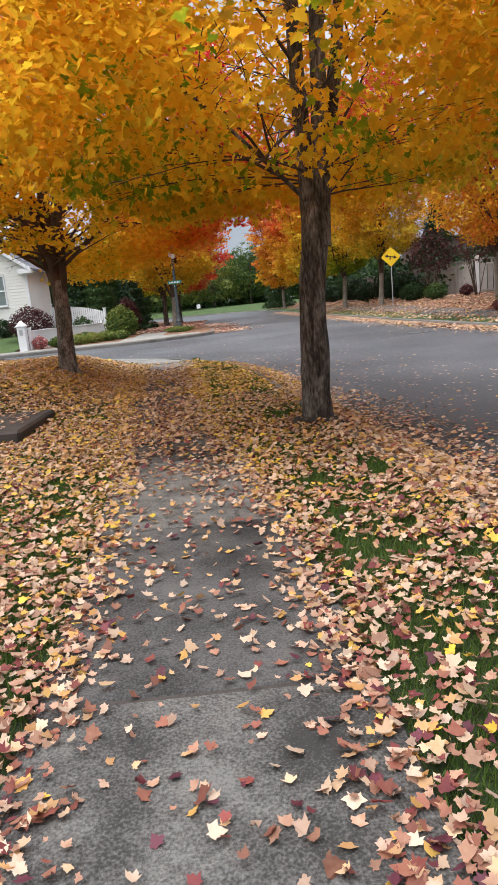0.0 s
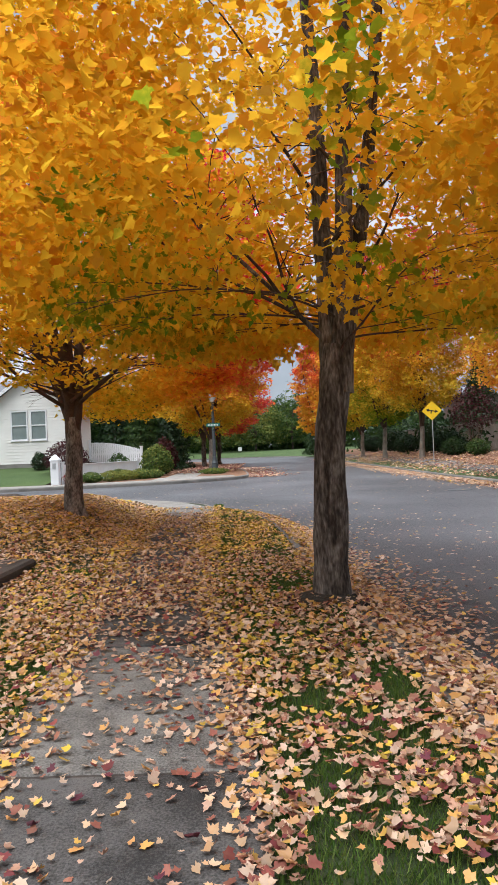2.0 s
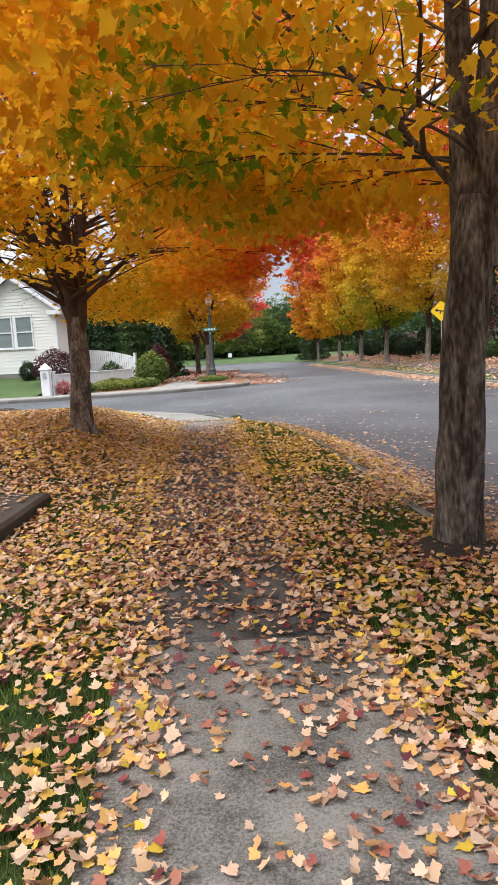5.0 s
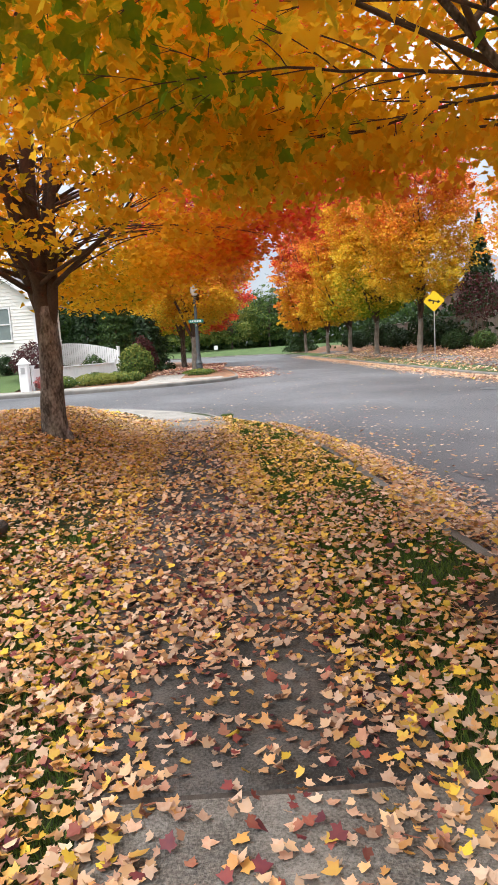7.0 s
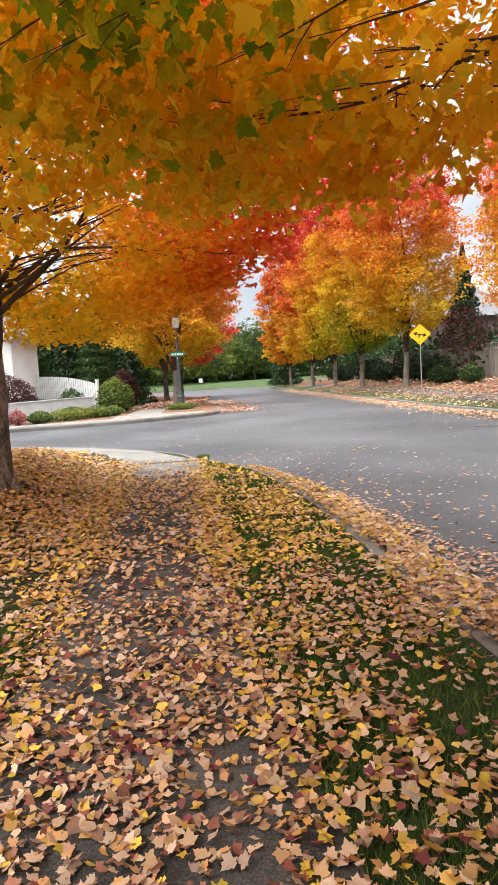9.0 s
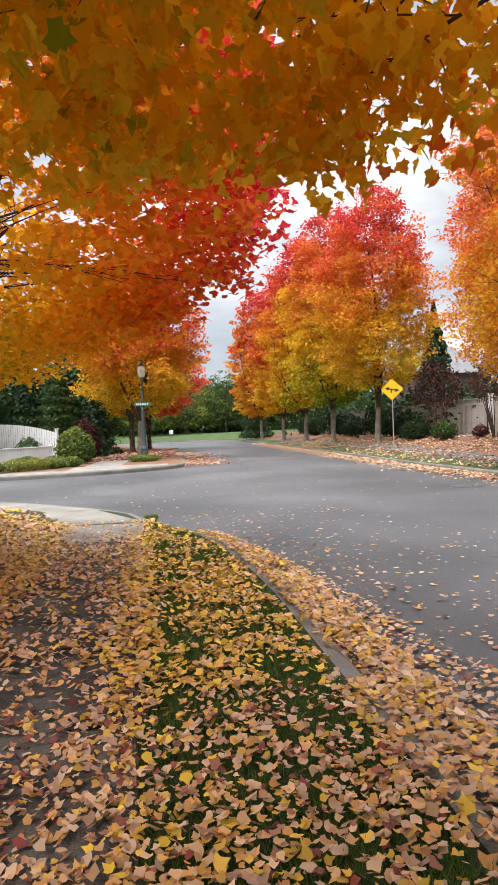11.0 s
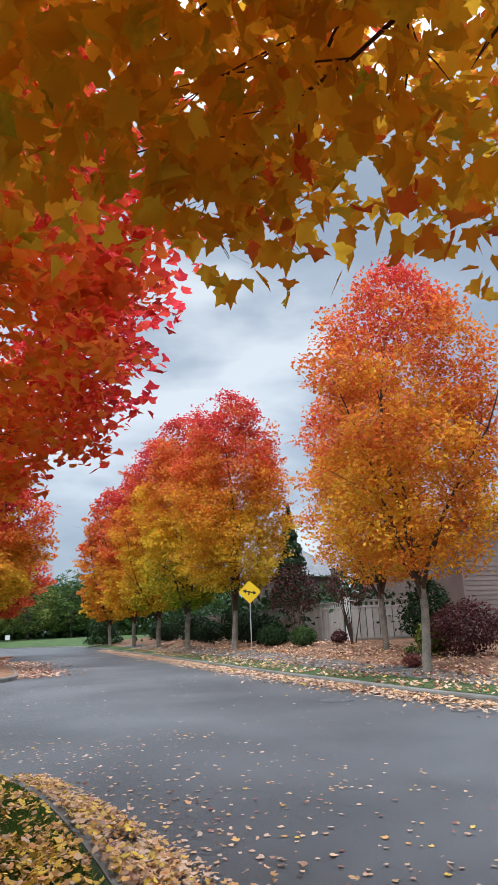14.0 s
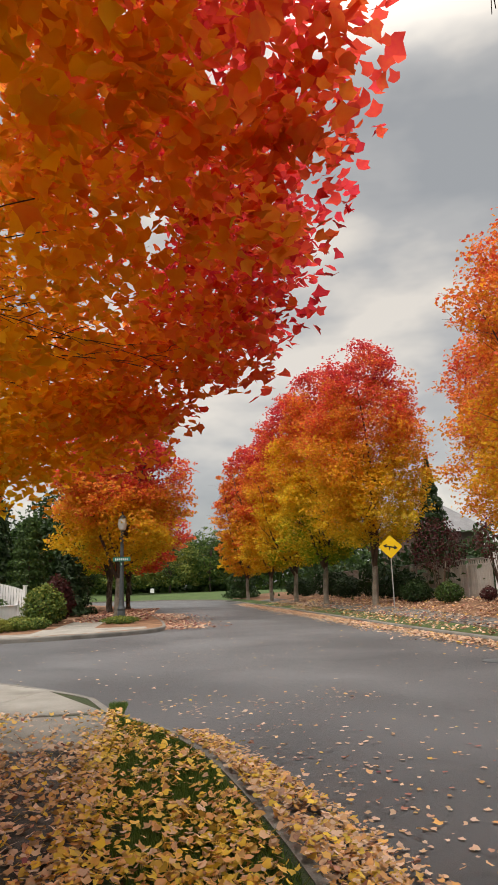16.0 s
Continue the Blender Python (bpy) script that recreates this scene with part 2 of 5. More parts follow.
def boxed(x0, y0, z0, x1, y1, z1, bevel=0.0, m=None):
    return box(bmesh.new(), x0, y0, z0, x1, y1, z1, bevel, m)


def lathe(profile, seg=20, m=None):
    """A turned body: (radius, height) pairs spun round z."""
    bm = bmesh.new()
    rings = []
    for r, z in profile:
        rings.append([bm.verts.new((r * math.cos(2 * math.pi * k / seg), r * math.sin(2 * math.pi * k / seg), z)) for k in range(seg)])
    for a, b in zip(rings, rings[1:]):
        for k in range(seg):
            bm.faces.new((a[k], a[(k + 1) % seg], b[(k + 1) % seg], b[k]))
    bm.faces.new(rings[0][::-1])
    bm.faces.new(rings[-1])
    if m:
        bmesh.ops.transform(bm, matrix=m, verts=bm.verts)
    return bm


def tube(points, radii, seg=8, rough=0.0, rng=None):
    """Vertices and faces of a tapered tube along points."""
    pts = [Vector(p) for p in points]
    verts, faces = [], []
    up = Vector((0.3, 0.2, 1)).normalized()
    for i, p in enumerate(pts):
        d = (pts[min(i + 1, len(pts) - 1)] - pts[max(i - 1, 0)]).normalized()
        s = d.cross(up)
        if s.length < 0.05:
            s = d.cross(Vector((1, 0, 0)))
        s.normalize()
        t = s.cross(d).normalized()
        for k in range(seg):
            a = 2 * math.pi * k / seg
            r = radii[i]
            if rough:
                q = p + (s * math.cos(a) + t * math.sin(a)) * r
                r *= 1 + rough * noise.noise(q * 5.0) + rough * 0.5 * noise.noise(q * 14.0)
            verts.append(p + (s * math.cos(a) + t * math.sin(a)) * r)
    for i in range(len(pts) - 1):
        for k in range(seg):
            a, b = i * seg + k, i * seg + (k + 1) % seg
            faces.append((a, b, b + seg, a + seg))
    faces.append(tuple(range((len(pts) - 1) * seg, len(pts) * seg)))
    return verts, faces


def joined(pieces):
    verts, faces = [], []
    for v, f in pieces:
        o = len(verts)
        verts.extend(v)
        faces.extend(tuple(i + o for i in q) for q in f)
    return verts, faces


# Outlines of one half of a leaf, from the stem to the tip; x is the side.
HALF_MAPLE = [(0, 0.06), (0.34, -0.05), (0.33, 0.13), (0.47, 0.2), (0.6, 0.44), (0.44, 0.46), (0.31, 0.5), (0.31, 0.68), (0.16, 0.76), (0, 1.02)]
HALF_SMALL = [(0, 0), (0.3, 0.1), (0.42, 0.45), (0.18, 0.55), (0, 1.0)]
HALF_MID = [(0, 0), (0.34, 0.07), (0.54, 0.42), (0.27, 0.56), (0, 1.0)]
HALF_PLAIN = [(0, 0), (0.34, 0.4), (0, 1.0)]


def leaf_mesh(name, centres, normals, sizes, hues, half=HALF_MAPLE, fold=0.25, rng=None, curl=0.12, droop=0.0):
    """One mesh of many leaves, each two folded halves, with its 'hue' stored."""
    rng = rng or np.random.default_rng(1)
    n = len(centres)
    centres, normals, sizes, hues = (np.asarray(a, float) for a in (centres, normals, sizes, hues))
    normals = normals / np.linalg.norm(normals, axis=1, keepdims=True)
    ref = rng.normal(size=(n, 3)) + np.array([0, 0, droop])
    u = np.cross(normals, ref)
    u /= np.linalg.norm(u, axis=1, keepdims=True) + 1e-9
    v = np.cross(normals, u)
    h = np.array(half)
    k = len(h)
    side = np.concatenate([h[:, 0], -h[1:-1, 0][::-1]])
    along = np.concatenate([h[:, 1], h[1:-1, 1][::-1]]) - 0.45
    lift = np.abs(side) * fold - curl * (along ** 2)
    bend = rng.normal(1.0, 0.6, size=(n, 1))
    c = len(side)
    broad = rng.uniform(0.72, 1.12, (n, 1))
    side_n = side[None, :] * broad * (1 + rng.normal(0, 0.08, (n, c)))
    along_n = along[None, :] + rng.normal(0, 0.022, (n, c))
    local = centres[:, None, :] + sizes[:, None, None] * (
        side_n[:, :, None] * u[:, None, :] + along_n[:, :, None] * v[:, None, :] + (lift[None, :] * bend)[:, :, None] * normals[:, None, :])
    verts = local.reshape(-1, 3)
    one = list(range(k)) + [0] + list(range(k - 1, c))
    base = np.arange(n)[:, None] * c
    loops = (base + np.array(one)[None, :]).reshape(-1)
    mesh = bpy.data.meshes.new(name)
    mesh.vertices.add(len(verts))
    mesh.vertices.foreach_set("co", verts.astype(np.float32).ravel())
    mesh.loops.add(len(loops))
    mesh.loops.foreach_set("vertex_index", loops.astype(np.int32))
    mesh.polygons.add(n * 2)
    starts = np.empty((n, 2), np.int32)
    starts[:, 0] = np.arange(n) * (c + 2)
    starts[:, 1] = starts[:, 0] + k
    mesh.polygons.foreach_set("loop_start", starts.ravel())
    hue = mesh.attributes.new("hue", "FLOAT", "POINT")
    hue.data.foreach_set("value", np.repeat(np.clip(hues, 0, 1), c).astype(np.float32))
    mesh.update(calc_edges=True)
    return mesh


def noise3(p, scale):
    return np.array([noise.noise(Vector(q) * scale) for q in p])


def radius_at(profile, z):
    zs, rs = zip(*profile)
    return np.interp(z, zs, rs)


def crown_points(rng, clusters, per, profile, centre, spread, inner=0.35, gap=0.15, gap_scale=0.8, flat=0.35, ragged=1.0):
    """Leaf places in sprays inside a crown: profile gives (height, radius), centre its axis at each height."""
    out = []
    z_lo, z_hi = profile[0][0], profile[-1][0]
    zs = np.linspace(z_lo, z_hi, 80)
    weight = radius_at(profile, zs) ** 1.6 + 0.05
    z = rng.choice(zs, size=clusters * 2, p=weight / weight.sum()) + rng.normal(0, 0.08, clusters * 2)
    ang = rng.uniform(0, 2 * math.pi, clusters * 2)
    wob = 1 + ragged * (0.16 * np.sin(3 * ang + z * 1.3) + 0.1 * np.sin(7 * ang - z * 2.1) + 0.1 * np.sin(z * 4 + 2 * ang))
    r = radius_at(profile, z) * wob * np.sqrt(rng.uniform(inner ** 2, 1, clusters * 2)) ** 0.65
    p = np.stack([centre[0] + r * np.cos(ang), centre[1] + r * np.sin(ang), z], 1)
    keep = noise3(p, gap_scale) > -gap
    p = p[keep][:clusters]
    q = np.repeat(p, per, 0)
    d = np.clip(rng.normal(0, 1, q.shape), -1.5, 1.5) * np.array([spread, spread, spread * flat])
    return q + d


def leaf_normals(rng, n, tilt=0.55):
    v = rng.normal(0, tilt, (n, 3))
    v[:, 2] = 1.0
    return v


# ---- the lie of the land ----
NEAR_KERB = [(3.2, -14), (2.75, -6), (2.35, 0), (2.1, 3.1), (1.95, 4.2), (1.62, 7.1), (1.42, 9.5), (1.24, 11.5), (0.9, 13.5), (0.4, 14.95), (-0.18, 15.9), (-0.52, 17.0), (-1.2, 17.9), (-2.1, 18.9), (-3.8, 20.3), (-7.2, 21.9), (-14, 22.6), (-40, 23)]
FAR_LEFT_KERB = [(-40, 28.6), (-14, 28.6), (-9.2, 28.9), (-4.4, 29.7), (-1.5, 31.2), (-0.2, 32.8), (0.0, 35.4), (-0.5, 42), (-1.6, 52), (-3.4, 64), (-6.5, 75), (-13, 84), (-40, 92)]
RIGHT_KERB = [(10.2, -14), (9.7, 4), (9.0, 14), (8.35, 19.5), (8.1, 24), (7.8, 29), (7.5, 42), (6.9, 60), (6.0, 84), (2.8, 96), (-6, 104), (-40, 110)]


def smooth_line(pts, step=0.5):
    """Points every step along a curve through pts."""
    p = [Vector((x, y, 0)) for x, y in pts]
    p = [p[0] * 2 - p[1]] + p + [p[-1] * 2 - p[-2]]
    out = []
    for a, b, c, d in zip(p, p[1:], p[2:], p[3:]):
        n = max(2, int((c - b).length / step))
        for k in range(n):
            t = k / n
            out.append(0.5 * (2 * b + (c - a) * t + (2 * a - 5 * b + 4 * c - d) * t * t + (3 * b - a - 3 * c + d) * t ** 3))
    out.append(p[-2])
    return [(q.x, q.y) for q in out]


def offset_line(line, d):
    out = []
    for i, (x, y) in enumerate(line):
        a, b = line[max(i - 1, 0)], line[min(i + 1, len(line) - 1)]
        t = Vector((b[0] - a[0], b[1] - a[1])).normalized()
        out.append((x - t.y * d, y + t.x * d))
    return out


def loft(name, lines, material, kind="structure", lump=0.0):
    """A sheet through several lines of equal length; each line is a list of (x, y, z)."""
    verts, faces = [], []
    n = len(lines[0])
    for ln in lines:
        for x, y, z in ln:
            verts.append((x, y, z + lump * noise.noise(Vector((x * 0.7, y * 0.7, 0)))))
    for j in range(len(lines) - 1):
        for i in range(n - 1):
            faces.append((j * n + i, j * n + i + 1, (j + 1) * n + i + 1, (j + 1) * n + i))
    return put(name, raw_mesh(name, verts, faces, True), material)


near_line = smooth_line(NEAR_KERB)
left_line = smooth_line(FAR_LEFT_KERB)
right_line = smooth_line(RIGHT_KERB)
ROAD_Z = -0.12

bm = bmesh.new()
bmesh.ops.create_grid(bm, x_segments=2, y_segments=2, size=1500)
ground = part("ground", bm, LAWN)
ground.location.z = -0.3
tagged(ground, "wide grassy ground reaching to the horizon", "ground", kind="structure")

bm = bmesh.new()
bmesh.ops.create_grid(bm, x_segments=50, y_segments=60, size=1, matrix=Matrix.Translation((-14, 42, 0)) @ Matrix.Diagonal((30, 62, 1, 1)))
for v in bm.verts:
    v.co.z = ROAD_Z + 0.012 * noise.noise(v.co * 0.3)
road = part("road", bm, ASPHALT, smooth=True)
tagged(road, "smooth grey asphalt road with scattered fallen leaves", "road", kind="structure")


def strip(line, offsets):
    """Lines at each (offset, height) beside a kerb line, the land on the positive side."""
    return [[(x, y, z) for x, y in offset_line(line, d)] for d, z in offsets]



LOT_Z = 0.03
smooth = lambda t: np.clip(t, 0, 1) ** 2 * (3 - 2 * np.clip(t, 0, 1))


def mound_z(x, y):
    """The lawn swells up round the second maple."""
    x, y = np.asarray(x, float), np.asarray(y, float)
    wxy = np.interp(y, [1.5, 5, 6.5, 8.5, 11, 15.4, 17], [0.47, 0.18, -0.1, -0.3, -0.48, -0.8, -0.95])
    return 0.46 * smooth((wxy - 0.7 - x) / 1.5) * smooth((y - 6.6) / 4.0) * smooth((19.0 - y) / 5.0)


def land(name, line, closing, z, material, label):
    """A raised block of land with a vertical edge under its kerb; closing: the rest of its outline."""
    rim = offset_line(line, 0.1) + closing
    pts = [Vector((x, y, z)) for x, y in rim]
    tris = tessellate_polygon([pts])
    n = len(pts)
    verts = pts + [Vector((p.x, p.y, -0.3)) for p in pts]
    faces = [tuple(t) for t in tris] + [(i, (i + 1) % n, (i + 1) % n + n, i + n) for i in range(n)]
    ob = put(name, raw_mesh(name, verts, faces), material)
    bm = bmesh.new()
    bm.from_mesh(ob.data)
    bmesh.ops.recalc_face_normals(bm, faces=bm.faces)
    bm.to_mesh(ob.data)
    bm.free()
    return tagged(ob, label, "ground", kind="structure")


land("lawn_near", near_line, [(-40, -14)], 0.0, SOIL, "grass verge and lawn under fallen maple leaves")
land("lawn_left", left_line, [], LOT_Z, MULCH, "corner lot ground with beds and fallen leaves")
BANK = [(0.1, 0.0), (1.0, 0.08), (2.6, 0.28), (4.5, 0.46), (7.0, 0.62), (14.0, 0.8), (60.0, 1.0)]
right_x = lambda y: np.interp(y, [q[1] for q in right_line if q[1] < 92], [q[0] for q in right_line if q[1] < 92])


def bank_z(x, y):
    """Height of the far bank: low opposite the start of the walk, higher along the fence."""
    return np.interp(np.asarray(x) - right_x(y), [b[0] for b in BANK], [b[1] for b in BANK]) * np.interp(y, [22, 36], [0.2, 1.0])


rise = lambda y: float(np.interp(y, [22, 36], [0.2, 1.0]))
bank = loft("bank_right", [[(x, y, -0.3) for x, y in offset_line(right_line, -0.1)]] + [[(x, y, z * rise(y)) for x, y in offset_line(right_line, -d)] for d, z in BANK], MULCH)
tagged(bank, "gently rising ground covered in brown fallen leaves", "ground", kind="structure")
yard = loft("yard_left", [[(-40, y, 0.02), (-9.2, y + 0.3, 0.02)] if k == 0 else [(-40, y, z), (-8.9, y, z)] for k, (y, z) in enumerate([(30.6, 0.12), (32, 0.25), (34, 0.55), (36.5, 0.85), (60, 1.2)])], LAWN)
tagged(yard, "green front lawn of the cream house", "lawn", kind="structure")


def kerb_stones(name, line, label, stone=3.0, side=1.0, width=0.12, top=0.0):
    """A cast kerb, stone by stone along a line, each with a rounded nose."""
    thing = tagged(put(name, raw_mesh(name, [], []), None), label, "kerb", kind="structure")
    # profile across the kerb: distance inward, height
    prof = [(0.0, -0.25), (0.0, top - 0.045), (0.012, top - 0.012), (0.04, top + 0.004), (width, top + 0.006), (width, -0.25)]
    per = int(stone / 0.5)
    for a in range(0, len(line) - 1, per):
        seg = line[a:min(a + per, len(line) - 1) + 1]
        rows = [offset_line(line, side * d)[a:a + len(seg)] for d, z in prof]
        verts, faces = [], []
        n = len(seg)
        for (d, z), row in zip(prof, rows):
            for i, (x, y) in enumerate(row):
                e = 0.004 if i == 0 else (-0.004 if i == n - 1 else 0)
                j = min(i + 1, n - 1) if i < n - 1 else i - 1
                dx, dy = row[j][0] - x, row[j][1] - y
                ln = math.hypot(dx, dy) or 1
                sgn = 1 if i < n - 1 else -1
                verts.append((x + sgn * dx / ln * abs(e), y + sgn * dy / ln * abs(e), z))
        for j in range(len(prof) - 1):
            for i in range(n - 1):
                faces.append((j * n + i, j * n + i + 1, (j + 1) * n + i + 1, (j + 1) * n + i))
        faces.append(tuple(j * n for j in range(len(prof))))
        faces.append(tuple(j * n + n - 1 for j in reversed(range(len(prof)))))
        put("kerb_stone", raw_mesh("kerb_stone", verts, faces), KERB, thing)
    return thing


kerb_stones("kerb_near", near_line, "pale concrete kerb of the grass verge")
kerb_stones("kerb_left", left_line, "pale concrete kerb round the corner lot", top=LOT_Z)
kerb_stones("kerb_right", right_line, "pale concrete kerb along the far side of the road", side=-1.0)

bm = bmesh.new()
bmesh.ops.create_grid(bm, x_segments=70, y_segments=50, size=1, matrix=Matrix.Translation((-15.6, 12.9, 0)) @ Matrix.Diagonal((15, 6.4, 1, 1)))
for v in bm.verts:
    v.co.z = float(mound_z(v.co.x, v.co.y)) - 0.008
bmesh.ops.delete(bm, geom=[f for f in bm.faces if max(v.co.z for v in f.verts) < -0.004], context="FACES")
tagged(part("lawn_mound", bm, SOIL, smooth=True), "gentle swell of the lawn round the maple, under leaves", "ground", kind="structure")

# ---- pavement ----
WALK = [(0.66, -8), (0.55, -2), (0.47, 1.5), (0.28, 4.2), (0.18, 5), (-0.1, 6.5), (-0.3, 8.5), (-0.48, 11), (-0.8, 15.4), (-0.95, 17.0)]
wx = lambda y: float(np.interp(y, [q[1] for q in WALK], [q[0] for q in WALK]))
pavement = tagged(put("pavement", raw_mesh("pavement", [], []), None), "grey concrete pavement strewn with fallen leaves", "pavement", kind="structure")
HALF = 0.59


def slab(corners, parent, z=0.012, depth=0.12, name="slab", material=None):
    """A cast slab with eased edges from its four corners, anticlockwise, each (x, y) or (x, y, z)."""
    c = Vector((sum(q[0] for q in corners) / 4, sum(q[1] for q in corners) / 4, 0))
    verts = []
    for shrink, dz in ((0.0, -depth), (0.0, -0.012), (0.014, 0.0)):
        for q in corners:
            p = Vector((q[0], q[1], 0))
            d = (c - p).normalized()
            h = q[2] if len(q) > 2 else z
            p = p + d * shrink
            verts.append((p.x, p.y, h + dz))
    faces = [(8, 9, 10, 11)] + [(a * 4 + k, a * 4 + (k + 1) % 4, a * 4 + 4 + (k + 1) % 4, a * 4 + 4 + k) for a in (0, 1) for k in range(4)]
    return put(name, raw_mesh(name, verts, faces), material or CONCRETE, parent)


bed = tagged(loft("pavement_bed", [[(wx(y) + side * (HALF - 0.01), y, 0.0045) for y in np.linspace(-7.4, 15.6, 60)] for side in (-1, 1)], STONE), "dark gritty bed in the joints of the pavement", "ground", kind="structure")
ys = [-7.45 + 1.79 * k for k in range(14)]
for a, b in zip(ys, ys[1:]):
    a2, b2 = a + 0.009, min(b, 15.7) - 0.009
    slab([(wx(a2) - HALF, a2), (wx(a2) + HALF, a2), (wx(b2) + HALF, b2), (wx(b2) - HALF, b2)], pavement, material=PALE_CONCRETE if a > 12.5 else (DARK_CONCRETE if 1.0 < a < 2.5 or a > 5.0 else (MID_CONCRETE if a > 3.0 else None)))
# the apron round the corner of the side road
outer = [q for q in offset_line(near_line, 0.13) if q[1] > 15.72 and q[0] > -9]
inner = [(float(np.interp(t, [0, 0.25, 0.5, 0.75, 1], [-1.42, -1.9, -2.9, -4.6, -8.6])), float(np.interp(t, [0, 0.25, 0.5, 0.75, 1], [15.72, 16.9, 18.0, 19.1, 20.9]))) for t in np.linspace(0, 1, len(outer))]
for a in range(0, len(outer) - 1, 4):
    b = min(a + 4, len(outer) - 1)
    if b > a:
        slab([inner[a], outer[a], outer[b], inner[b]], pavement, z=0.016, material=PALE_CONCRETE)
# pavement of the corner lot across the side road
lot = LOT_Z + 0.012
for k in range(6):
    x0, x1 = -14 + 1.6 * k, -12.412 + 1.6 * k
    f = lambda x: float(np.interp(x, [q[0] for q in FAR_LEFT_KERB[:6]], [q[1] for q in FAR_LEFT_KERB[:6]])) + 0.2
    slab([(x0, f(x0), lot), (x1, f(x1), lot), (x1, f(x1) + 1.5, lot), (x0, f(x0) + 1.5, lot)], pavement, material=PALE_CONCRETE)
slab([(-4.4, 30.0, lot), (-2.1, 31.2, lot), (-2.0, 33.8, lot), (-4.4, 33.8, lot)], pavement, material=PALE_CONCRETE)
slab([(-2.08, 31.2, lot), (-0.6, 32.7, lot), (-0.7, 33.8, lot), (-1.98, 33.8, lot)], pavement, material=PALE_CONCRETE)
for k in range(14):
    y0, y1 = 33.82 + 1.8 * k, 35.6 + 1.8 * k
    slab([(-4.1 - 0.05 * k, y0, lot), (-2.6 - 0.05 * k, y0, lot), (-2.65 - 0.05 * k, y1, lot), (-4.15 - 0.05 * k, y1, lot)], pavement, material=PALE_CONCRETE)


verge = loft("verge_right", [[(x, y, z * rise(y) + 0.012) for x, y in offset_line(right_line, -d)] for d, z in ((0.13, 0.0), (1.0, 0.08), (1.25, 0.11))], LAWN)
tagged(verge, "strip of green grass behind the far kerb", "grass", kind="structure")
pavement_right = tagged(put("pavement_right", raw_mesh("pavement_right", [], []), None), "leaf-strewn concrete pavement across the road", "pavement", kind="structure")
near_edge, far_edge = offset_line(right_line, -1.27), offset_line(right_line, -2.6)
for a in range(40, len(right_line) - 4, 3):
    if 12 < right_line[a][1] < 70:
        q = [near_edge[a], far_edge[a], far_edge[a + 3], near_edge[a + 3]]
        slab([(x, y, float(bank_z(x, y)) + 0.03) for x, y in q], pavement_right)


# ---- trees ----
def rounded(pts, turns=2):
    """A line of points with its corners cut."""
    line = [Vector(q) for q in pts]
    for turn in range(turns):
        line = [line[0]] + [a.lerp(b, k) for a, b in zip(line, line[1:]) for k in (0.25, 0.75)] + [line[-1]]
    return line


def spread_boughs(rng, foot, n, length, rise, r=0.015):
    """Thin boughs that leave the stems all round, level out and droop, with twigs on both sides."""
    pieces = []
    for k in range(n):
        a = 2 * math.pi * (k + rng.uniform(-0.35, 0.35)) / n
        p = Vector((foot[0] + 0.08 * math.cos(a), foot[1] + 0.08 * math.sin(a), foot[2] + rng.uniform(-0.05, 0.35)))
        d = Vector((math.cos(a), math.sin(a), rise + rng.uniform(-0.15, 0.15))).normalized()
        m = 14
        size = length * rng.uniform(0.75, 1.1)
        line = []
        for i in range(m + 1):
            line.append(p.copy())
            d = (d + Vector((rng.normal(0, 0.12), rng.normal(0, 0.12), -rise * 0.09 + rng.normal(0, 0.03)))).normalized()
            p = p + d * (size / m)
        radii = [r * (1 - 0.85 * i / m) for i in range(m + 1)]
        pieces.append(tube(line, radii, 7))
        for i in range(3, m + 1):
            d = (line[i] - line[i - 1]).normalized()
            side = Vector((-d.y, d.x, 0)) * (1 if i % 2 else -1)
            t = (d * 0.8 + side + Vector((0, 0, rng.uniform(-0.15, 0.2)))).normalized()
            ln = rng.uniform(0.3, 0.7) * (1.1 - 0.5 * i / m)
            q = [line[i], line[i] + t * ln * 0.35 + d * 0.02, line[i] + t * ln * 0.7 + d * 0.06, line[i] + t * ln + d * 0.12]
            pieces.append(tube(q, [radii[i] * 0.55, radii[i] * 0.42 + 0.0006, radii[i] * 0.3 + 0.0006, 0.0012], 5))
            for e in (1, 2):
                u = (t + d * rng.uniform(-0.5, 1.0) + Vector((0, 0, rng.uniform(-0.2, 0.2)))).normalized() * ln * rng.uniform(0.25, 0.45)
                pieces.append(tube([q[e], q[e] + u * 0.5, q[e] + u + Vector((0, 0, -0.02))], [0.0028, 0.002, 0.001], 4))
    return pieces


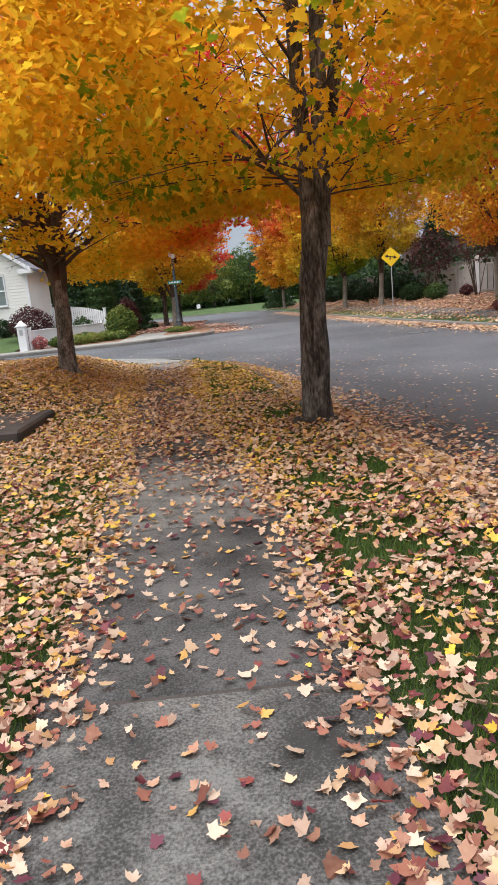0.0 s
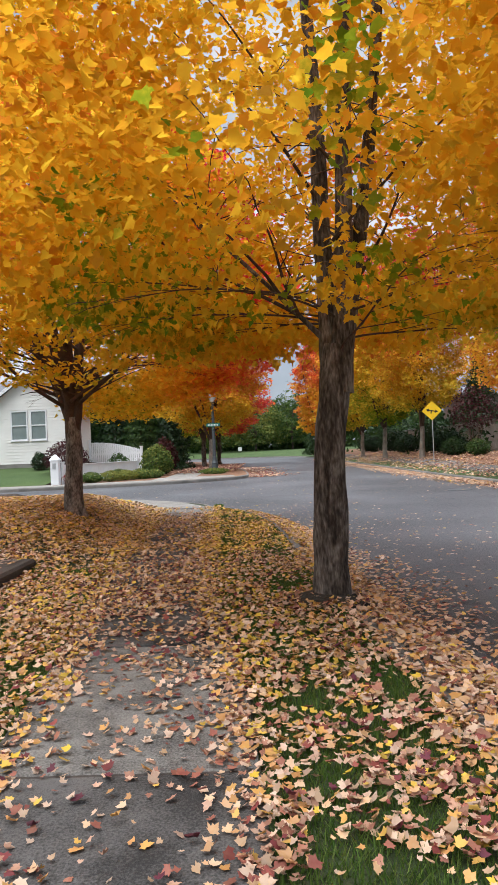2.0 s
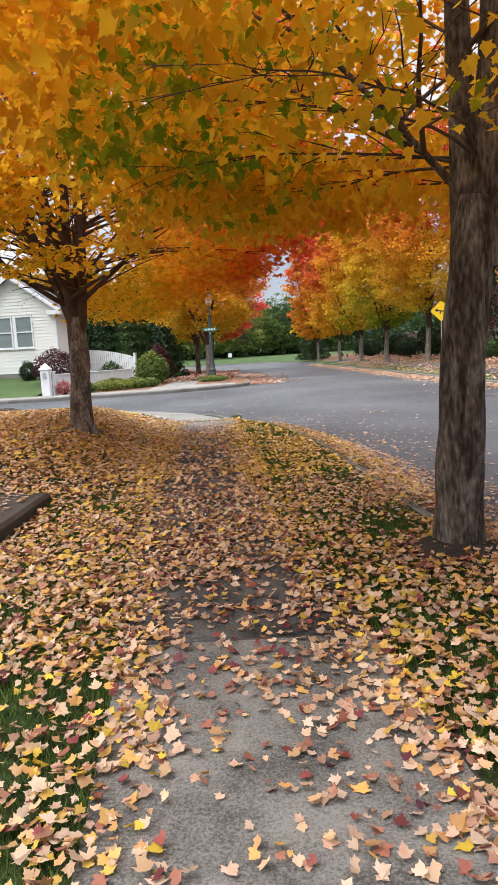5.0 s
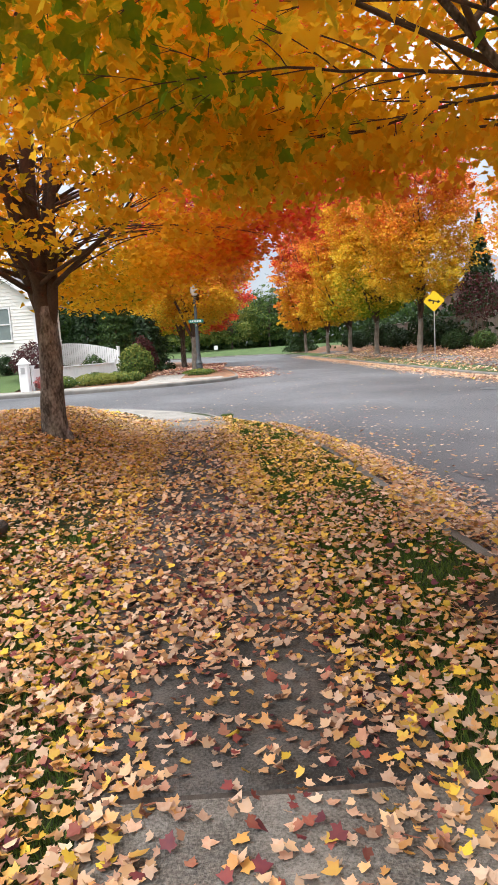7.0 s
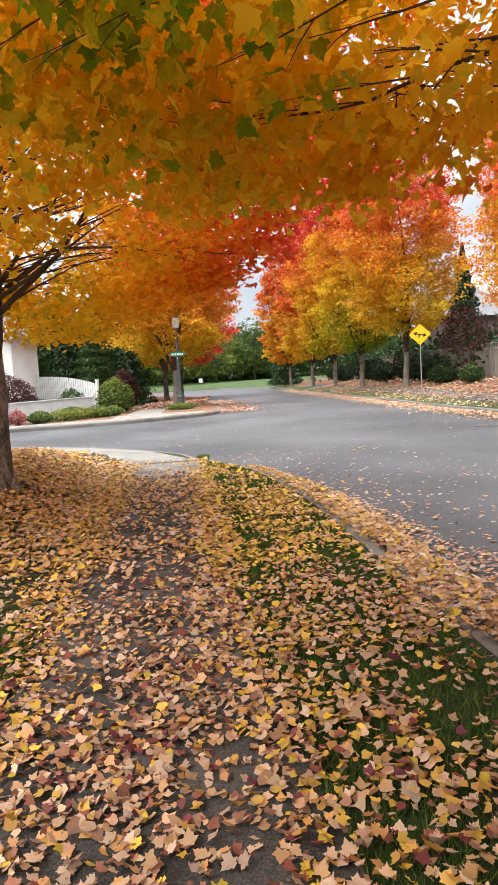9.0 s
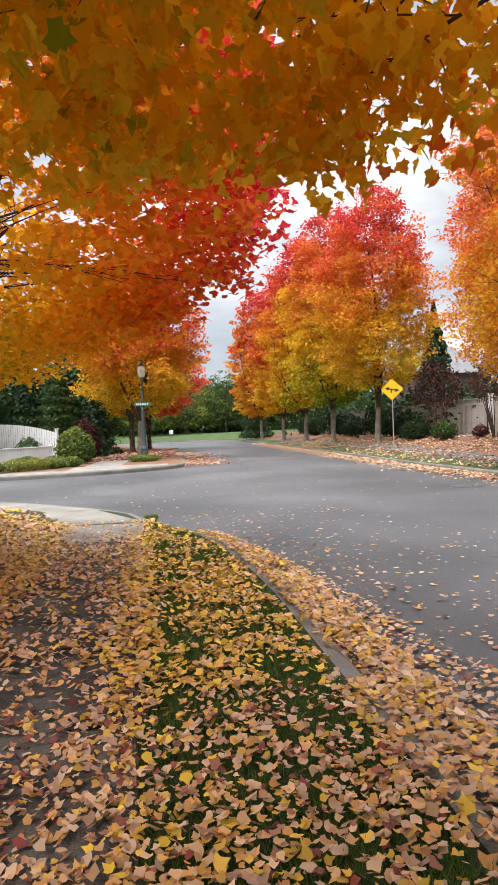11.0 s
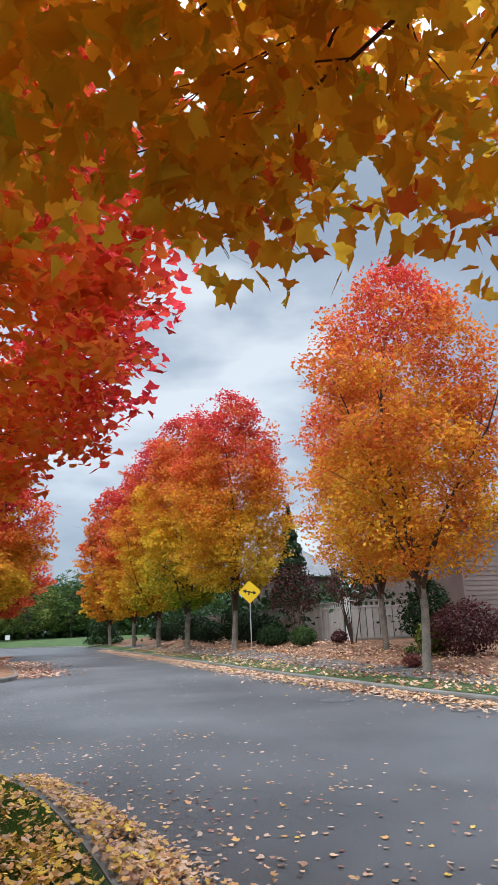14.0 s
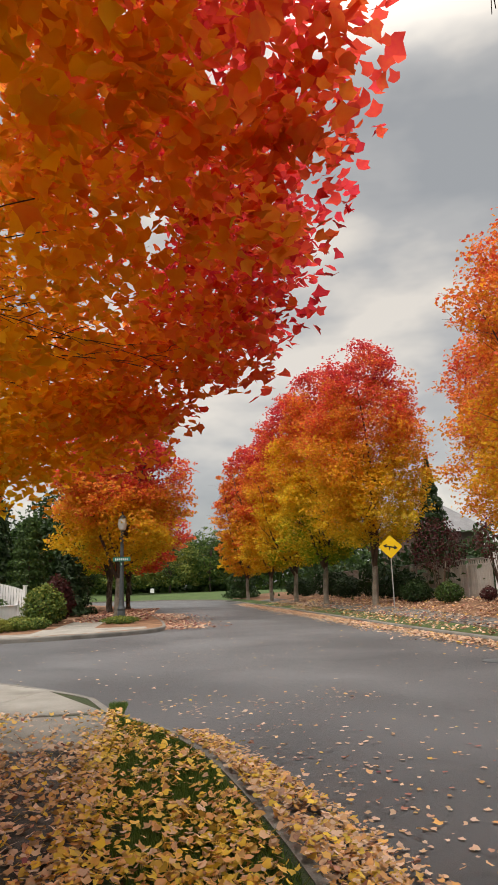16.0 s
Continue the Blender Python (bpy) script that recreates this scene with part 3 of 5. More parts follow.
def branchwork(rng, base, height, fork, stems, lean, r0, reach, crown_c, seg=12, depth=2, twigs=5, flare=1.35, leaders=(), splay=(0.25, 0.6)):
    """Trunk pieces and limb pieces of a tree that forks into rising stems. Returns (trunk, limbs, tips)."""
    bx, by, bz = base
    n = 10
    pts, rad = [], []
    for i in range(n + 1):
        t = i / n
        pts.append((bx + lean[0] * t + 0.03 * math.sin(5 * t + bx), by + lean[1] * t + 0.03 * math.cos(4 * t), bz - 0.15 + (fork + 0.15) * t))
        rad.append(r0 * (1 - 0.22 * t) * (1 + (flare - 1) * max(0, 1 - t * 7) ** 1.5))
    trunk = [tube(pts, rad, seg + 6, 0.16)]
    limbs, tips = [], []
    top = Vector(pts[-1])

    def grow(start, direction, length, r, level):
        k = 7
        p, d, line, rr = Vector(start), Vector(direction).normalized(), [], []
        for i in range(k + 1):
            t = i / k
            line.append(p.copy())
            rr.append(max(r * (1 - 0.8 * t), 0.004))
            d = (d + Vector((rng.normal(0, 0.09), rng.normal(0, 0.09), rng.normal(0, 0.05) + (0.03 if level < 2 else -0.02)))).normalized()
            p = p + d * (length / k)
        limbs.append(tube(line, rr, seg if level == 0 else (7 if level == 1 else 4), 0.08 if level == 0 else 0))
        tips.append(line[-1])
        if level < depth:
            for j in range(twigs if level else twigs + 2):
                i = int(rng.integers(1 if level else 1, k + 1))
                a = rng.uniform(0, 2 * math.pi)
                out = Vector((math.cos(a), math.sin(a), rng.uniform(-0.05, 0.5)))
                nd = (d * 0.35 + out).normalized()
                grow(line[i], nd, length * rng.uniform(0.35, 0.6) if level else reach * rng.uniform(0.55, 1.0), rr[i] * 0.5, level + 1)

    for line, r_low, r_high in leaders:
        line = rounded(line)
        trunk.append(tube(line, [r_low + (r_high - r_low) * k / (len(line) - 1) for k in range(len(line))], seg, 0.12))
        for j in range(5):
            q = line[int(rng.integers(len(line) // 4, len(line)))]
            a = rng.uniform(0, 2 * math.pi)
            grow(q, Vector((math.cos(a), math.sin(a), rng.uniform(0.3, 0.9))), reach * rng.uniform(0.6, 1.1), 0.018, 1)
    for s in range(stems):
        a = 2 * math.pi * (s + rng.uniform(-0.25, 0.25)) / stems
        tilt = 0.12 if s == 0 else rng.uniform(*splay)
        d = Vector((math.cos(a) * tilt + lean[0] * 0.1, math.sin(a) * tilt, 1.0))
        start = top - Vector((0, 0, rng.uniform(0.1, 0.5)))
        grow(start, d, (height - fork) * (0.85 if s == 0 else rng.uniform(0.5, 0.8)), r0 * (0.75 if s == 0 else rng.uniform(0.38, 0.58)), 0)
    return trunk, limbs, tips


def tree(name, seed, base, height, fork, stems, r0, profile, centre, clusters, per, leaf, hue, label, half=HALF_MAPLE, spread=0.28, lean=(0, 0), bark=None, reach=2.0, inner=0.3, gap=0.15, group="", depth=2, twigs=5, material=None, tilt=0.55, trim=None, ragged=1.0, fine_below=None, skirt=None, boughs=None, leaders=(), splay=(0.25, 0.6), sag_below=-9.0, droop=0.6):
    rng = np.random.default_rng(seed)
    trunk, limbs, tips = branchwork(rng, base, height, fork, stems, lean, r0, reach, centre, depth=depth, twigs=twigs, leaders=leaders, splay=splay)
    if boughs:
        limbs.extend(spread_boughs(rng, *boughs))
    thing = new(name)
    thing.location = base
    back = Matrix.Translation(-Vector(base))
    tagged(thing, label, "tree", group)
    v, f = joined(trunk)
    t = put("trunk", raw_mesh("trunk", v, f, True), bark or BARK, thing)
    v, f = joined(limbs)
    b = put("branchwork", raw_mesh("branchwork", v, f, True), TWIG, thing)
    p = crown_points(rng, clusters, per, profile, centre, spread, inner, gap, ragged=ragged)
    if skirt is not None:
        p = np.concatenate([p, skirt(rng)])
    if trim is not None:
        p = p[trim(p)]
    n = leaf_normals(rng, len(p), tilt)
    sag = p[:, 2] < sag_below
    n[sag] = leaf_normals(rng, int(sag.sum()), 1.5)
    size = leaf * rng.uniform(0.65, 1.2, len(p))
    h = hue(rng, p)
    low = p[:, 2] < (fine_below if fine_below else -9)
    c = put("crown", leaf_mesh("crown", p[~low], n[~low], size[~low], h[~low], half, rng=rng, droop=droop), material or LEAF, thing)
    tagged(c, kind="stuff")
    made = [t, b, c]
    if low.any():
        made.append(tagged(put("hanging_spray", leaf_mesh("hanging_spray", p[low], n[low], size[low], h[low], HALF_MAPLE, rng=rng, droop=droop * 3), material or LEAF, thing), kind="stuff"))
    for o in made:
        o.matrix_parent_inverse = back
    return thing


def maple_hue(rng, p):
    """Yellow to orange with a few green sprays low on the side of the pavement."""
    h = 0.32 + rng.normal(0, 0.05, len(p)) + 0.13 * noise3(p, 0.7) + 0.03 * (p[:, 2] - 3) + 0.03 * np.clip(p[:, 1] - 6.5, 0, 2) + 0.06 * np.clip(6.2 - p[:, 1], 0, 1.4)
    rim = (p[:, 1] > 8.0) & (p[:, 0] > 1.2) & (rng.uniform(0, 1, len(p)) < 0.25)
    h[rim] += 0.3
    patch = noise3(p, 1.6)
    spray = np.linalg.norm((p - np.array([-0.1, 5.9, 2.6])) / np.array([0.75, 0.95, 0.42]), axis=1)
    green = ((spray < 1) & (patch > -0.08)) | ((patch > 0.38) & (p[:, 2] < 3.3) & (p[:, 1] < 6.8))
    h[green] = rng.uniform(0.04, 0.18, green.sum())
    return h


def spreading_hue(rng, p):
    """Yellow within, red towards the tips that reach over the kerb."""
    out = (p[:, 0] + 2.1) * 0.9 + (p[:, 1] - 11.4) * 0.15
    return 0.28 + rng.normal(0, 0.05, len(p)) + 0.12 * noise3(p, 0.8) + np.clip(out - 0.9, 0, 3) * 0.26 + np.clip(p[:, 2] - 2.6, 0, 3) * 0.11


def hanging(rng):
    """Low sprays that hang from the boughs over the pavement and the kerb."""
    c = np.stack([rng.uniform(-0.9, 3.4, 720), 8.5 - 1.9 * rng.uniform(0, 1, 720) ** 1.5, rng.uniform(2.32, 2.85, 720)], 1)
    c = c[noise3(c, 2.2) > -0.12]
    return np.repeat(c, 11, 0) + np.clip(rng.normal(0, 1, (len(c) * 11, 3)), -1.6, 1.6) * np.array([0.12, 0.11, 0.06])


def far_sprays(rng):
    """Low sprays on the side of the spreading maple towards the side road."""
    x, y = rng.uniform(-2.5, 0.5, 460), rng.uniform(11.6, 14.6, 460)
    ok = np.hypot(x + 2.0, y - 11.4) < 3.1
    x, y = x[ok], y[ok]
    c = np.stack([x, y, 2.0 + 0.22 * np.clip(x + 1.6, 0, 3) + rng.uniform(0, 0.6, len(x))], 1)
    return np.repeat(c, 13, 0) + np.clip(rng.normal(0, 1, (len(c) * 13, 3)), -1.6, 1.6) * np.array([0.17, 0.17, 0.07])


LEADERS = [([(1.58, 6.3, 1.75), (1.58, 6.32, 2.4), (1.55, 6.34, 3.3), (1.56, 6.38, 4.1), (1.5, 6.4, 5.2), (1.42, 6.42, 7.4)], 0.1, 0.035),
           ([(1.66, 6.26, 1.75), (1.7, 6.25, 2.4), (1.74, 6.25, 3.3), (1.77, 6.24, 4.1), (1.82, 6.22, 5.2), (1.9, 6.2, 7.8)], 0.105, 0.04),
           ([(1.68, 6.33, 1.95), (1.78, 6.36, 2.6), (1.92, 6.4, 3.3), (2.03, 6.42, 4.1), (2.13, 6.45, 5.2), (2.3, 6.5, 6.8)], 0.09, 0.03),
           ([(1.55, 6.3, 2.2), (1.3, 6.26, 2.45), (0.95, 6.2, 2.8), (0.65, 6.15, 3.08), (0.1, 6.1, 3.6)], 0.026, 0.009)]
tree("maple_tree", 3, (1.46, 6.3, 0.0), 8.6, 2.15, 0, 0.155, [(2.38, 2.2), (2.65, 2.75), (3.8, 3.1), (6.0, 2.7), (7.6, 1.5), (8.7, 0.2)], (1.45, 6.1), 3300, 23, 0.076, maple_hue,
     "street maple with yellow-orange leaves beside the pavement", half=HALF_MID, tilt=0.65, lean=(0.18, -0.01), reach=1.9, spread=0.2, inner=0.2, gap=0.24, fine_below=2.95, sag_below=2.6, ragged=0.6, skirt=hanging,
     leaders=LEADERS, boughs=((1.64, 6.3, 2.1), 10, 2.3, 0.2, 0.011),
     trim=lambda p: (p[:, 1] < 8.45 + 0.4 * (p[:, 2] - 2.3) + 0.1 * np.sin(p[:, 0] * 5)) & (np.hypot(p[:, 0] - 1.62, p[:, 1] - 6.3) > 0.35) & ((p[:, 2] < 5.3) | (noise3(p, 1.1) > -0.2)) & ((np.abs(p[:, 0] - 1.5) > 0.45) | (p[:, 1] > 6.2) | (noise3(p, 1.6) > -0.16)))
tree("maple_tree", 8, (-2.2, 11.6, 0.44), 8.4, 1.5, 8, 0.16, [(2.4, 2.6), (2.75, 3.4), (3.9, 3.75), (5.6, 2.8), (7.2, 1.7), (8.4, 0.2)], (-2.05, 11.35), 2900, 28, 0.084, spreading_hue,
     "spreading street maple with yellow leaves and red tips", half=HALF_MID, bark=YOUNG_BARK, tilt=0.65, reach=2.5, spread=0.13, inner=0.3, gap=0.35, ragged=0.3, skirt=far_sprays, splay=(0.12, 0.38),
     boughs=((-2.15, 11.58, 2.3), 12, 3.0, 0.4, 0.013),
     trim=lambda p: (p[:, 2] > 2.3 + 0.4 * np.clip(-2.5 - p[:, 0], 0, 2) - 0.5 * (p[:, 0] > -2.5)) & ((p[:, 2] < 6.0) | (noise3(p, 1.0) > 0.0)))

ROW = "row of street maples across the road"


def row_hue(low, high, z0=3.0, z1=12.0):
    def f(rng, p):
        t = np.clip((p[:, 2] - z0) / (z1 - z0), 0, 1)
        return low + (high - low) * t ** 0.95 + rng.normal(0, 0.05, len(p)) + 0.2 * noise3(p, 0.55)
    return f


def row_tree(seed, base, h, r, low, high, clusters, leaf, label, trunk_r=0.15, bottom=2.6, bark=None, fork=2.2, wide=0.45, half=None):
    z = base[2]
    prof = [(z + bottom + k * (h - bottom), r * f) for k, f in ((0, 0.5), (0.1, 0.85), (wide - 0.1, 1.0), (0.6, 0.95), (0.8, 0.74), (0.92, 0.46), (1, 0.08))]
    return tree("street_tree", seed, base, h, fork, 5, trunk_r, prof, base[:2], clusters, 14, leaf, row_hue(low, high, z + bottom, z + h), label, half=half or HALF_PLAIN, spread=0.26, reach=r * 0.8, inner=0.25, gap=0.25, bark=bark or PALE_BARK, group=ROW, twigs=4, tilt=0.8, material=ROW_LEAF)


at_bank = lambda x, y: (x, y, float(bank_z(x, y)))
row_tree(21, at_bank(10.3, 22.8), 11.6, 2.5, 0.5, 0.84, 2800, 0.135, "tall street maple, orange below and red at the top", 0.12)
row_tree(22, at_bank(13.0, 30.2), 11.5, 2.4, 0.52, 0.84, 2300, 0.15, "orange and red street maple with a pale trunk", 0.12)
row_tree(23, at_bank(10.3, 41.2), 13.8, 3.0, 0.26, 1.02, 3200, 0.18, "street maple, golden below turning red at the top", 0.17, bottom=2.9)
row_tree(24, at_bank(9.3, 48.2), 14.8, 2.9, 0.09, 1.0, 2300, 0.21, "street maple with green-gold leaves reddening at the top", 0.17)
row_tree(25, at_bank(8.9, 56.5), 15.4, 2.9, 0.2, 1.05, 1900, 0.24, "street maple, golden below turning red at the top", 0.17)
row_tree(26, at_bank(8.3, 65.5), 14.6, 2.7, 0.38, 1.05, 1500, 0.27, "street maple, golden below turning red at the top", 0.17)
row_tree(27, at_bank(7.5, 78.0), 16.0, 3.0, 0.42, 0.95, 1300, 0.33, "orange street maple with a red top", 0.17)
row_tree(28, (-2.3, 40.5, LOT_Z), 10.4, 3.0, 0.3, 1.3, 2400, 0.19, "street maple, yellow below and bright red above", 0.2, bottom=2.7)


# ---- shrubs, hedges and far woods ----
def shrub(name, seed, base, rx, ry, h, n, leaf, material, hue, label, category="shrub", half=HALF_SMALL, low=0.0, tilt=1.0, stems=5, taper=0.6, group=""):
    """A bush of many leaves on short stems, with an uneven outline."""
    rng = np.random.default_rng(seed)
    thing = new(name)
    thing.location = base
    tagged(thing, label, category, group)
    pieces = []
    for s in range(stems):
        a = rng.uniform(0, 6.28)
        tip = Vector((math.cos(a) * rx * 0.5, math.sin(a) * ry * 0.5, h * rng.uniform(0.55, 0.85)))
        mid = tip * 0.5 + Vector((rng.normal(0, 0.05), rng.normal(0, 0.05), 0.05))
        pieces.append(tube([Vector((tip.x * 0.1, tip.y * 0.1, -0.1)), mid, tip], [0.03, 0.02, 0.008], 5))
    for v, f in pieces:
        put("stem", raw_mesh("stem", v, f, True), TWIG, thing)
    u = rng.normal(size=(n, 3))
    u /= np.linalg.norm(u, axis=1, keepdims=True)
    r = rng.uniform(0.35, 1, n) ** 0.5
    wob = 1 + 0.22 * noise3(u * 1.0 + seed, 1.8) + 0.12 * noise3(u + seed * 2, 4.5)
    p = u * (r * wob)[:, None]
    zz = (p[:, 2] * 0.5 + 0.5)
    shape = 1 - taper * np.clip(zz, 0, 1) ** 2 * 0.6
    p = np.stack([p[:, 0] * rx * shape, p[:, 1] * ry * shape, low + np.clip(zz, 0.02, 1.3) * (h - low)], 1)
    nrm = u * 0.7 + rng.normal(0, tilt * 0.5, (n, 3)) + np.array([0, 0, 0.4])
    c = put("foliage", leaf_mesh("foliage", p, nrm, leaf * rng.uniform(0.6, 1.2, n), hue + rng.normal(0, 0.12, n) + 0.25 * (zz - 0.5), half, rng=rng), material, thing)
    tagged(c, kind="stuff")
    return thing


def conifer(name, seed, base, r, h, n, leaf, hue, label, column=False):
    """A conifer: a straight trunk with sprays in tiers, narrowing to the top."""
    rng = np.random.default_rng(seed)
    thing = new(name)
    thing.location = base
    tagged(thing, label, "tree")
    v, f = tube([(0, 0, -0.1), (0, 0, h * 0.5), (0, 0, h * 0.97)], [0.12, 0.08, 0.01], 8)
    put("trunk", raw_mesh("trunk", v, f, True), TWIG, thing)
    z = rng.uniform(0, 1, n) ** (1.0 if column else 1.5)
    rad = r * (np.sqrt(np.clip(1 - z ** 2.2, 0, 1)) if column else (1 - z)) * (1 + 0.12 * np.sin(z * 60))
    a = rng.uniform(0, 6.28, n)
    q = rad * np.sqrt(rng.uniform(0.4, 1, n)) * (1 + 0.14 * np.sin(a * 5 + z * 9))
    p = np.stack([q * np.cos(a), q * np.sin(a), 0.15 + z * (h - 0.15)], 1)
    nrm = np.stack([np.cos(a), np.sin(a), rng.normal(0.3, 0.5, n)], 1) + rng.normal(0, 0.35, (n, 3))
    c = put("foliage", leaf_mesh("foliage", p, nrm, leaf * rng.uniform(0.6, 1.3, n), hue + rng.normal(0, 0.1, n), HALF_PLAIN, rng=rng), GREEN, thing)
    tagged(c, kind="stuff")
    return thing


conifer("arborvitae", 61, (-6.9, 42.5, LOT_Z), 1.0, 5.0, 7000, 0.16, 0.42, "tall clipped green arborvitae behind the picket fence", True)
conifer("fir_tree", 62, (-9.2, 45.5, LOT_Z), 1.7, 6.6, 6000, 0.24, 0.12, "dark green fir tree behind the picket fence")
conifer("fir_tree", 63, (-5.8, 47.5, LOT_Z), 1.5, 6.0, 5000, 0.24, 0.1, "dark green fir tree beside the far pavement")
conifer("fir_tree", 64, (15.5, 46.5, 0.6), 1.9, 8.2, 6000, 0.24, 0.22, "dark blue-green fir tree behind the board fence")
conifer("fir_tree", 65, (7.4, 84.0, 0.15), 1.9, 13.5, 5000, 0.3, 0.3, "green fir tree between the street maples")
shrub("flowering_shrub", 71, (-5.0, 37.0, LOT_Z), 1.0, 0.8, 1.7, 2600, 0.13, GREEN, 0.72, "fresh green leafy shrub at the end of the white fence")
shrub("barberry_bush", 72, (-8.9, 33.4, 0.35), 1.25, 1.0, 1.75, 3400, 0.1, DARK_RED, 0.12, "dark purple-red barberry bush in front of the cream house")
shrub("clipped_bush", 73, (-10.7, 34.9, 0.6), 0.5, 0.5, 1.0, 1800, 0.08, GREEN, 0.1, "small dark clipped bush against the house wall")
shrub("rounded_bush", 74, (-7.2, 37.3, LOT_Z), 0.75, 0.6, 1.35, 1800, 0.1, GREEN, 0.35, "rounded green bush between the two white fences")
shrub("rose_bush", 75, (-7.9, 30.9, LOT_Z), 0.4, 0.35, 0.65, 700, 0.08, ROSE, 0.5, "low bush of faded red blooms beside the gatepost")
k = 0
for x, y, rx, h, hu in ((-7.2, 31.1, 0.6, 0.5, 0.6), (-6.5, 31.9, 0.7, 0.5, 0.85), (-5.9, 32.6, 0.65, 0.5, 0.95), (-5.3, 33.3, 0.7, 0.45, 0.75), (-4.8, 34.2, 0.6, 0.45, 0.65), (-6.4, 33.4, 0.6, 0.55, 0.6), (-5.6, 34.9, 0.7, 0.5, 0.7)):
    k += 1
    shrub("ground_cover", 80 + k, (x, y + 0.4, LOT_Z), rx, rx * 0.8, h, 1100, 0.09, GREEN, hu, "low yellow-green ground cover plants before the white fence", "plant", group="ground cover bed")
shrub("ground_cover", 90, (-1.9, 37.0, LOT_Z), 0.9, 0.8, 0.32, 1500, 0.08, GREEN, 0.75, "low green plants round the foot of the lamp post", "plant")
shrub("dark_shrub", 91, (-5.2, 41.0, LOT_Z), 0.9, 1.2, 2.2, 2600, 0.14, DARK_RED, 0.25, "dark brown-red shrub beside the far pavement")
shrub("dark_shrub", 92, (-5.3, 39.0, LOT_Z), 0.9, 0.9, 1.3, 2000, 0.13, GREEN, 0.2, "dark green shrub beside the far pavement")
shrub("purple_plum", 93, at_bank(12.5, 38.2), 1.6, 1.3, 3.9, 1300, 0.13, DARK_RED, 0.15, "dark purple-leaved small tree before the board fence", "tree", low=1.3, stems=7)
shrub("purple_plum", 94, at_bank(13.6, 34.2), 1.3, 1.1, 3.6, 900, 0.12, DARK_RED, 0.35, "bare-stemmed dark small tree at the fence corner", "tree", low=1.6, stems=7)
shrub("evergreen_bush", 95, at_bank(11.6, 39.0), 0.8, 0.8, 1.1, 1700, 0.12, GREEN, 0.2, "dark evergreen bush below the road sign")
shrub("evergreen_bush", 96, at_bank(12.0, 36.0), 0.7, 0.6, 0.9, 1400, 0.1, GREEN, 0.45, "green bush on the leafy bank")
shrub("clipped_bush", 97, at_bank(13.4, 35.2), 0.42, 0.42, 0.62, 900, 0.08, DARK_RED, 0.3, "small round brown bush at the foot of the fence")
shrub("weeping_maple", 98, at_bank(13.9, 26.3), 1.5, 1.3, 1.75, 4200, 0.1, DARK_RED, 0.35, "low weeping maple with dark purple leaves")
shrub("strappy_plant", 99, at_bank(12.95, 27.0), 0.55, 0.5, 1.1, 420, 0.26, GREEN, 0.85, "bright green strappy plant beside the weeping maple", "plant", half=HALF_PLAIN)
shrub("evergreen_bush", 100, at_bank(14.4, 29.3), 1.2, 1.0, 2.6, 3200, 0.13, GREEN, 0.15, "dark evergreen bush at the end of the fence")
# hue near 0 paints the shade below the maples into these leaves
for k, y in enumerate((42, 45.5, 49, 53, 57, 62, 67, 72)):
    shrub("hedge_shrub", 110 + k, at_bank(12.2 - 0.03 * (y - 42) + (k % 3) * 0.25, y), 1.1 + 0.1 * (k % 2), 1.4, 1.5 + 0.4 * (k % 3), 1500, 0.17, GREEN, 0.0 + 0.04 * (k % 3), "evergreen shrub under the row of maples, leaves darkened as if in shade", group="shrubs under the maples")
shrub("brown_plant", 125, at_bank(10.75, 24.4), 0.35, 0.3, 0.4, 360, 0.09, DARK_RED, 0.85, "small red-leaved plant beside the pot", "plant")

OLIVE = lambda b: (lambda rng, p: b + rng.normal(0, 0.12, len(p)) + 0.3 * noise3(p, 0.4))


def lawn_tree(seed, base, h, r, hue, label):
    z = base[2]
    return tree("lawn_tree", seed, base, h, h * 0.28, 4, 0.18, [(z + h * 0.18, r * 0.7), (z + h * 0.4, r), (z + h * 0.75, r * 0.75), (z + h, 0.1)], base[:2], 500, 14, 0.36, OLIVE(hue), label, half=HALF_PLAIN, spread=0.45, reach=r * 0.7, gap=0.2, material=GREEN, twigs=3, tilt=0.9)


lawn_tree(131, (-7.0, 116, 0.1), 10.5, 4.6, 0.75, "green-olive tree on the far lawn")
lawn_tree(132, (-1.0, 119, 0.1), 11.5, 5.0, 0.8, "yellow-green tree on the far lawn")
lawn_tree(133, (5.5, 121, 0.1), 12.0, 4.8, 0.6, "green tree on the far lawn")
lawn_tree(134, (-14.0, 120, 0.1), 12.0, 4.6, 0.6, "green tree on the far lawn")
lawn_tree(135, (-9.5, 66, LOT_Z), 10.5, 3.6, 0.35, "dark green tree along the far pavement")
lawn_tree(136, (-8.5, 55, LOT_Z), 7.0, 3.0, 0.3, "dark green tree along the far pavement")
lawn_tree(137, (-13.0, 50, LOT_Z), 8.5, 3.6, 0.25, "dark green tree behind the cream house")
row_tree(30, (-3.3, 60.5, LOT_Z), 9.6, 4.0, 0.78, 1.0, 1500, 0.26, "low spreading street maple with bright red leaves", 0.18, bottom=2.6, bark=BARK)
row_tree(29, (-3.8, 51.5, LOT_Z), 11.5, 3.0, 0.16, 0.5, 1100, 0.22, "yellow-green street maple with a dark trunk", 0.2, bottom=2.4, bark=BARK)


